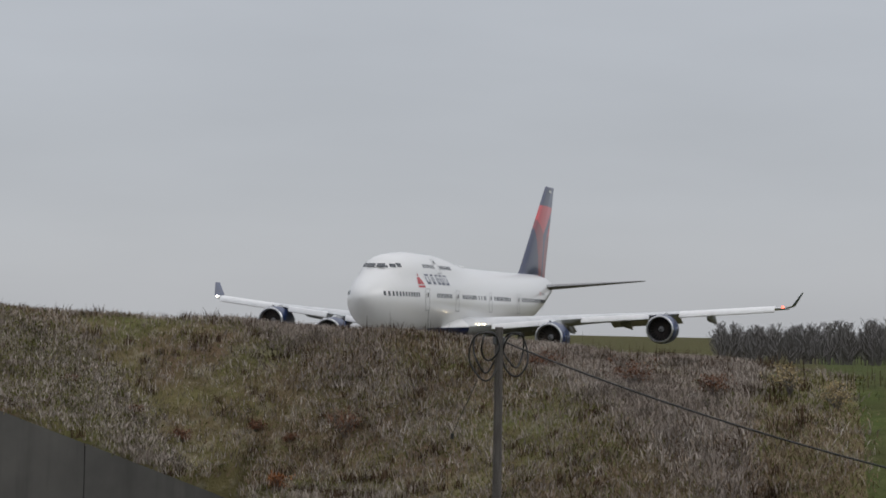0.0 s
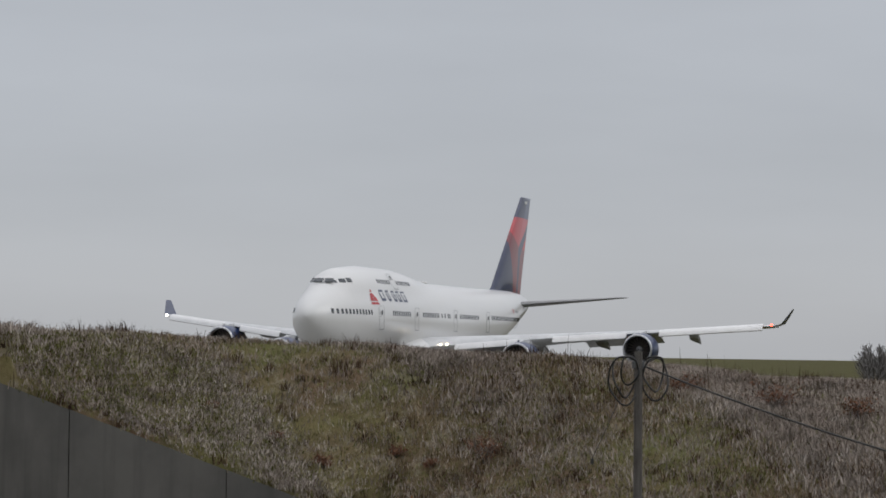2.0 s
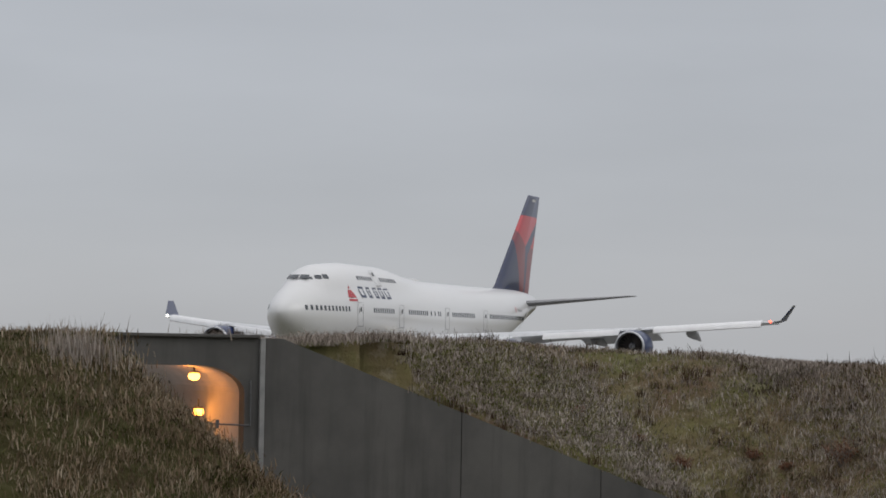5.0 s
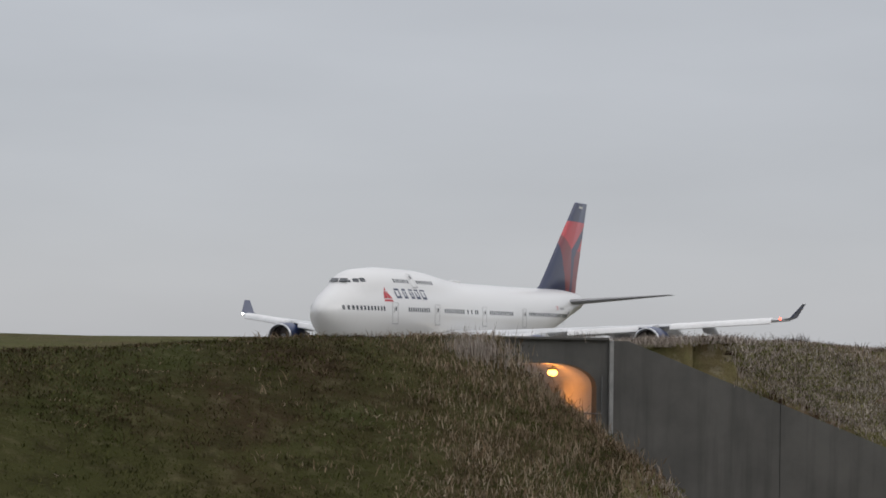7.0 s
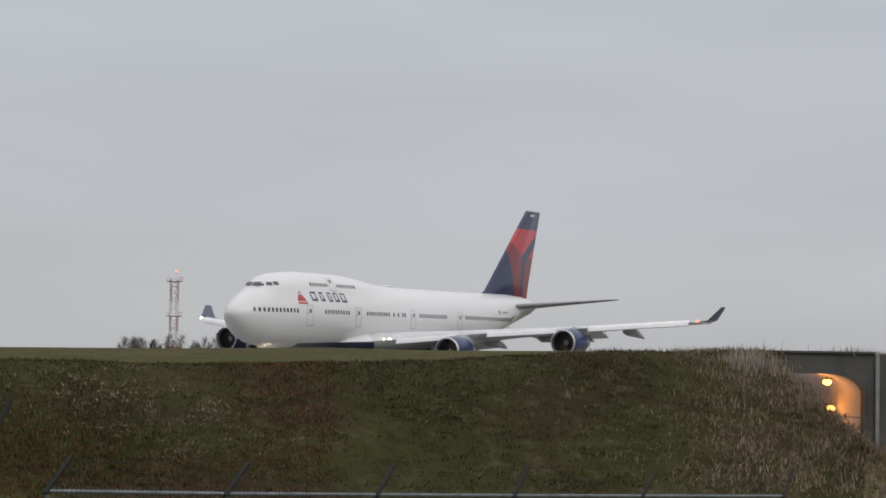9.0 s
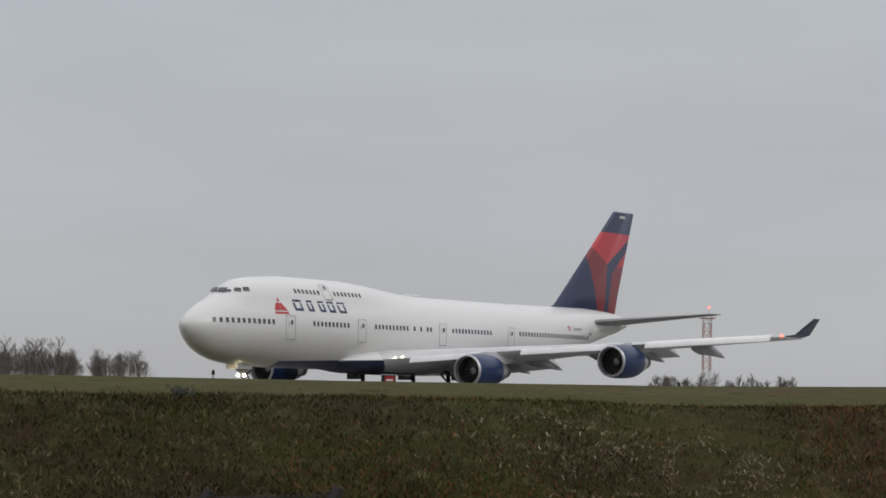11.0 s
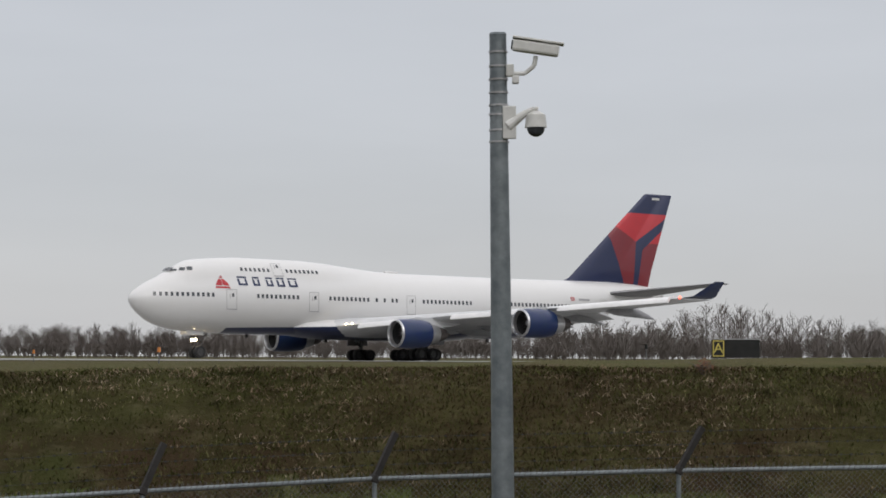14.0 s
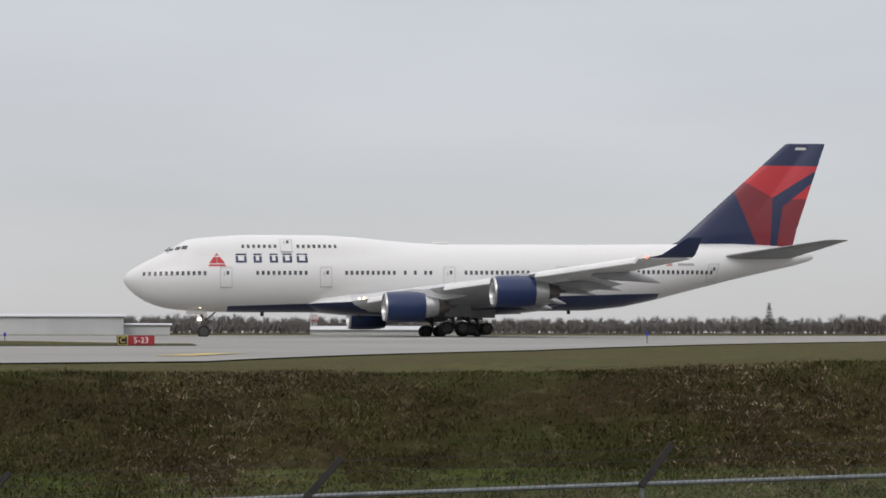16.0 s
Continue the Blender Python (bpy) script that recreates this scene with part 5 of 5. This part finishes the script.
bush((36.1, 29.0), 0.75, 0.6, M["russet"], 1100, "russet bare bush on the crest of the bank", 1)
bush((41.6, 26.1), 0.24, 0.4, M["conifer"], 200, "small dark weed on the crest of the bank", 2)
bush((29.5, 32.5), 0.40, 0.5, M["russet"], 160, "low brown weed on the crest of the bank", 21)
for k, (b, d, h, w, mat) in enumerate(((101.9, 66, 0.95, 0.95, "russet"), (100.2, 60, 0.55, 0.5, "orange_leaf"), (97.7, 69, 0.40, 0.5, "russet"), (99.6, 69, 0.36, 0.5, "russet"), (100.5, 68, 0.34, 0.4, "russet"), (98.4, 62, 0.5, 0.6, "russet"), (109.4, 62, 0.75, 1.2, "russet"), (111.5, 60, 0.6, 1.0, "russet"), (107.0, 66, 0.55, 0.9, "russet"), (113.4, 60, 0.8, 0.9, "straw"), (114.6, 58, 0.7, 0.9, "straw"), (96.5, 70, 0.5, 0.5, "russet"), (94.8, 70, 0.34, 0.5, "russet"))):
    M.setdefault("orange_leaf", surface("orange_leaves", (0.26, 0.09, 0.02), (0.16, 0.06, 0.02), 2.0, 0.9))
    M.setdefault("straw", surface("straw_reeds", (0.34, 0.26, 0.13), (0.22, 0.17, 0.09), 2.0, 0.9))
    at = (17.9 + d * math.sin(radians(b)), -6.7 + d * math.cos(radians(b)))
    bush(at, h, w, M[mat], 420, {"russet": "brown leafy bush among weeds on the bank", "orange_leaf": "small bush with orange leaves on the bank", "straw": "straw-coloured reed clump on the bank"}[mat], 30 + k)
blades("tall_stalks", [(64.8 + rnd_.gauss(0, 0.4), 2.3 + rnd_.gauss(0, 0.42), rnd_.uniform(0.5, 1.1)) for _ in range(110)] + [(79.6 + 0.3 * rnd_.gauss(0, 1), -0.6 + rnd_.gauss(0, 0.5), rnd_.uniform(0.3, 0.6)) for _ in range(50)], 0.85, 0.010, 0.22, 4, M["blade_pale"], "tall pale grass stalks on the hill's crest", 0.1)


def crest_stalks():
    spots = []
    for _ in range(260):
        b = rnd_.uniform(93, 117)
        rc = lerp(b, *CREST_R) + rnd_.uniform(-6, 1)
        spots.append((rc * math.sin(radians(b)), rc * math.cos(radians(b)), rnd_.uniform(0.4, 1.2)))
    blades("seed_stalks", spots, 0.75, 0.011, 0.15, 3, M["blade_dry"], "scattered seed stalks on the bank's crest", 0.1)


crest_stalks()


# ---- taxiway edge lights ----
def edge_light(at, lens):
    e = empty("edge_light", pose(at[0], at[1], land(*at) + 0.02))
    tagged(e, "small taxiway edge light on a short stake", "edge light", "edge lights")
    bm = bmesh.new()
    rod(bm, (0, 0, -0.05), (0, 0, 0.5), 0.03)
    part("stake", bm, M["galvdark"], e)
    bm = bmesh.new()
    rod(bm, (0, 0, 0.5), (0, 0, 0.72), 0.09, 0.06)
    part("lens", bm, lens, e)


for at, lens in (((41.6, 82.4), "orange"), ((28.0, 132.7), "orange"), ((8.0, 121.0), "bluelens"), ((60, 70), "signblack"), ((75, 62), "signblack"), ((95, 58), "signblack"), ((110, 40), "signblack"), ((120, -2), "signblack"), ((118, -12), "signblack"), ((-30, 120), "bluelens"), ((52, 118), "orange")):
    edge_light(at, M[lens])


# ---- yellow paint on the taxiway ----
def paint_patch(name, a, b, w, label):
    a, b = Vector(a), Vector(b)
    n = (b - a).orthogonal().normalized() * w / 2
    vs, fs = [], []
    for k in range(9):
        p = a.lerp(b, k / 8)
        for s in (-1, 1):
            q = p + n * s
            vs.append((q.x, q.y, land(q.x, q.y) + 0.075))
    for k in range(8):
        fs.append((2 * k, 2 * k + 1, 2 * k + 3, 2 * k + 2))
    tagged(mesh_object(name, vs, fs, M["yellowline"]), label, "marking", kind="structure")


paint_patch("road_marking", (-14.2, 71.5), (-12.8, 78.5), 1.6, "worn yellow line on the taxiway")
paint_patch("road_marking", (10, 118), (46, 150), 0.5, "worn yellow line on the taxiway")


# ---- distance: bare woods, masts, sheds ----
def woods(name, b0, b1, r0, r1, count, h0, h1, seed, material, label, dense=1.0, stout=1.0):
    rng = np.random.default_rng(seed)
    verts, faces = [], []

    def twig(p, q, w):
        p, q = np.array(p), np.array(q)
        side = np.array([q[1] - p[1], -(q[0] - p[0]), 0]) + np.array([w, w, 0])
        face = np.array([-p[1], p[0], 0.0])
        face = face / np.linalg.norm(face) * w
        k = len(verts)
        verts.extend([tuple(p - face), tuple(p + face), tuple(q + face * 0.4), tuple(q - face * 0.4)])
        faces.append((k, k + 1, k + 2, k + 3))

    for _ in range(count):
        b, r = radians(rng.uniform(b0, b1)), rng.uniform(r0, r1)
        x, y = r * math.sin(b), r * math.cos(b)
        z = land(x, y) - 0.2
        swell = 0.72 + 0.5 * (noise.noise(Vector((math.degrees(b) * 0.22, seed, 0))) + 0.5)
        h = rng.uniform(h0, h1) * swell
        base, top = np.array([x, y, z]), np.array([x + rng.normal(0, 0.4), y + rng.normal(0, 0.4), z + h * 0.9])
        twig(base, top, 0.07 * stout)
        for _k in range(int(26 * dense)):
            u = rng.uniform(0.12, 0.95)
            p = base + (top - base) * u
            reach = h * 0.34 * (1.15 - u)
            a = rng.uniform(0, 2 * np.pi)
            q = p + np.array([math.cos(a) * reach, math.sin(a) * reach, reach * rng.uniform(0.7, 1.7)])
            twig(p, q, 0.045 * stout)
            for _j in range(3):
                v = p + (q - p) * rng.uniform(0.4, 1.0)
                e = v + np.array([rng.normal(0, 0.5), rng.normal(0, 0.5), rng.uniform(0.2, 1.0)])
                twig(v, e, 0.035 * stout)
    ob = mesh_object(name, verts, faces, material)
    return tagged(ob, label, "trees", kind="stuff")


woods("far_woods", 13, 57, 470, 600, 1200, 4.8, 8.6, 1, M["bark"], "bare grey-brown winter woods at the airfield's far edge", 1.7, 0.62)
woods("undergrowth", 10, 52, 465, 500, 900, 2.6, 4.4, 2, M["bark"], "bare brown undergrowth at the foot of the far woods", 0.8, 1.1)
# no haze in the air here: the hazy and misty woods carry it as paler paint
woods("hazy_woods", -16, 14, 560, 680, 1150, 2.8, 5.2, 6, M["hazetwig"], "low bare woods far beyond the taxiway, haze painted into their colour", 1.4, 0.75)
woods("hazy_undergrowth", -16, 14, 540, 580, 900, 1.8, 3.2, 7, M["hazetwig"], "scrub at the foot of the far woods, haze painted into its colour", 0.8, 1.3)
woods("taller_trees", 38, 55, 440, 500, 170, 7.0, 10.5, 5, M["bark"], "taller bare trees before the far woods", 1.0, 1.0)
woods("thin_trees", 69.8, 73.4, 480, 520, 40, 4, 7, 3, M["bark"], "thin bare trees by the radio mast", 1.2)
woods("misty_trees", 111.5, 124, 560, 680, 520, 7, 12, 4, M["hazetwig"], "bare woods beyond the bank, mist painted into their colour", 1.4, 1.8)


def fir(at, h, seed):
    rnd = random.Random(seed)
    z = land(*at)
    e = empty("fir_tree", pose(at[0], at[1], z))
    tagged(e, "dark narrow fir among the bare woods", "tree", "firs")
    bm = bmesh.new()
    rod(bm, (0, 0, -0.2), (0, 0, h), 0.16, 0.03, 6)
    part("trunk", bm, M["bark"], e)
    vs, fs = [], []
    for k in range(240):
        u = rnd.uniform(0.08, 1.0)
        a, r = rnd.uniform(0, 2 * math.pi), (1 - u) * h * 0.28 * rnd.uniform(0.3, 1.0) + 0.1
        c = Vector((math.cos(a) * r, math.sin(a) * r, u * h))
        o = Vector((math.cos(a), math.sin(a), -0.4)) * 0.5
        t = Vector((-math.sin(a), math.cos(a), 0)) * 0.22
        i = len(vs)
        vs += [c - t, c + o, c + t]
        fs.append((i, i + 1, i + 2))
    mesh_object("crown", vs, fs, M["conifer"], e)


for k, (b, d, h) in enumerate(((8.1, 480, 7.0), (13.0, 470, 5.0), (-2.3, 500, 5.2), (20.5, 470, 6.0), (28.7, 480, 5.0))):
    fir((d * math.sin(radians(b)), d * math.cos(radians(b))), h, 60 + k)


def mast(at, h, w, label, red=True):
    z = land(*at)
    e = empty("radio_mast", pose(at[0], at[1], z, 0, 0, 30))
    tagged(e, label, "mast", "masts")
    n = int(h / 1.5)
    for k in range(n):
        z0, z1 = h * k / n, h * (k + 1) / n
        bm = bmesh.new()
        cs = [(-w, -w), (w, -w), (w, w), (-w, w)]
        for i, (cx, cy) in enumerate(cs):
            rod(bm, (cx, cy, z0), (cx, cy, z1), 0.06, None, 6)
            nx, ny = cs[(i + 1) % 4]
            rod(bm, (cx, cy, z0), (nx, ny, z1), 0.035, None, 5)
            rod(bm, (cx, cy, z1), (nx, ny, z1), 0.035, None, 5)
        part("lattice_bay", bm, M["mastred"] if (k // 2) % 2 == 0 and red else M["mastwhite"], e)
    for u in (0.55, 0.97):
        bm = bmesh.new()
        box(bm, (w * 3.6, w * 3.6, 0.14), (0, 0, h * u), 0.02)
        for s in (-1, 1):
            rod(bm, (s * w * 1.8, -w * 1.8, h * u), (s * w * 1.8, -w * 1.8, h * u + 0.9), 0.04, None, 5)
            rod(bm, (s * w * 1.8, w * 1.8, h * u), (s * w * 1.8, w * 1.8, h * u + 0.9), 0.04, None, 5)
        box(bm, (w * 3.6, 0.06, 0.06), (0, -w * 1.8, h * u + 0.85))
        part("platform", bm, M["mastred"], e)
    bm = bmesh.new()
    rod(bm, (-w * 2.1, 0, 0), (-w * 2.1, 0, h + 1.5), 0.08, 0.05, 6)
    part("whip", bm, M["mastwhite"], e)
    bm = bmesh.new()
    bmesh.ops.create_uvsphere(bm, u_segments=8, v_segments=6, radius=0.18, matrix=Matrix.Translation((-w * 2.1, 0, h + 1.6)))
    part("warning_light", bm, M["nav"], e, "red warning light")


mast((426.0, 145.2), 17.2, 0.75, "red and white lattice radio mast with two platforms")
mast((-28.0, 398.0), 4.8, 0.35, "low grey lattice gantry beyond the taxiway", False)


def shed(at, turn, w, d, h, roof, label):
    z = land(*at)
    e = empty("airfield_shed", pose(at[0], at[1], z - 0.1, 0, 0, turn))
    tagged(e, label, "shed", "airfield sheds")
    bm = bmesh.new()
    box(bm, (w, d, h), (0, 0, h / 2), 0.03)
    part("wall", bm, M["shed"], e)
    rings = []
    for x in (-w / 2 - 0.4, w / 2 + 0.4):
        rings.append([(x, -d / 2 - 0.4, h + 0.003), (x, -d / 2 - 0.4, h + 0.15), (x, 0, h + roof), (x, d / 2 + 0.4, h + 0.15), (x, d / 2 + 0.4, h + 0.003)])
    part("roof", loft(rings), M["roofwhite"], e, "pale metal roof")
    bm = bmesh.new()
    box(bm, (w + 0.1, 0.05, 0.10), (0, -d / 2 - 0.03, h - 0.12), 0.01)
    part("gutter", bm, M["trim"], e)


shed((-14.5, 395.0), 2, 27.0, 14, 0.9, 0.8, "long low shed with a pale metal roof")
shed((-76.0, 395.0), 8, 26.0, 12, 3.3, 0.6, "pale grey flat-roofed airfield building")
shed((-60.0, 400.0), 8, 10.0, 8, 1.8, 0.4, "small pale grey shed beside a building")


# seconds, east, north, up, heading, bank, nose-up
PLANE_ROWS = [
    (0.0, 230.07, -63.59, -2.85, 149.55, -0.45, -0.20),
    (0.5, 228.93, -59.22, -2.99, 150.22, -0.63, -0.07),
    (1.0, 225.96, -54.16, -2.88, 151.00, -0.66, -0.10),
    (1.5, 221.85, -48.94, -2.53, 151.91, -0.42, -0.31),
    (2.0, 218.68, -43.51, -2.64, 152.95, -0.71, -0.23),
    (2.5, 214.63, -37.83, -2.52, 154.03, -0.78, -0.27),
    (3.0, 210.84, -32.07, -2.24, 155.11, -0.71, -0.37),
    (3.2, 207.74, -29.44, -2.40, 155.62, -0.43, -0.37),
    (5.3, 215.08, -12.71, -2.08, 156.95, -0.03, -0.31),
    (5.5, 211.72, -9.57, -2.07, 157.67, -0.14, -0.36),
    (6.0, 213.90, -3.21, -2.08, 158.55, -0.09, -0.31),
    (6.5, 232.91, 1.04, -2.22, 158.53, -0.12, -0.21),
    (7.0, 224.42, 9.21, -2.03, 160.00, -0.03, -0.40),
    (7.5, 215.31, 17.30, -1.92, 161.50, -0.23, -0.37),
    (8.0, 205.58, 25.59, -1.72, 162.66, -0.42, -0.48),
    (8.5, 202.79, 32.90, -1.91, 163.42, -0.28, -0.41),
    (9.0, 215.44, 49.36, -1.50, 165.50, 0.01, -0.26),
    (9.2, 203.19, 51.64, -1.75, 168.39, 0.09, -0.25),
    (11.3, 183.89, 100.63, -0.84, 172.74, 0.45, -0.35),
    (11.5, 183.16, 107.87, -1.02, 174.52, 0.29, -0.00),
    (12.0, 165.91, 115.80, -0.87, 176.19, 0.31, 0.19),
    (12.5, 160.41, 131.05, -0.79, 178.02, 0.40, 0.32),
    (13.0, 154.15, 153.63, -0.66, 181.01, 0.67, 0.62),
    (13.5, 145.71, 170.64, -0.39, 181.61, 0.53, 0.77),
    (14.0, 124.59, 182.12, -0.38, 182.48, 0.90, 0.40),
    (14.5, 84.85, 198.20, -0.85, 188.76, 1.20, 0.52),
    (15.0, 57.89, 201.90, -0.45, 190.22, 1.28, 0.38),
    (15.5, 28.65, 205.76, -0.32, 191.24, 1.43, 0.54),
    (16.0, -1.47, 206.58, -0.34, 191.22, 1.74, -0.42),
]


def motions():
    walk(AIRLINER, [(t, pose(x, y, z, bank, -up, head)) for t, x, y, z, head, bank, up in PLANE_ROWS])
    # the wheels roll at a taxiing pace of about 9 m/s
    for e, at in WHEELS:
        walk(e, [(k / 10, pose(*at, 0, 83.0 * k, 0)) for k in range(161)])


motions()
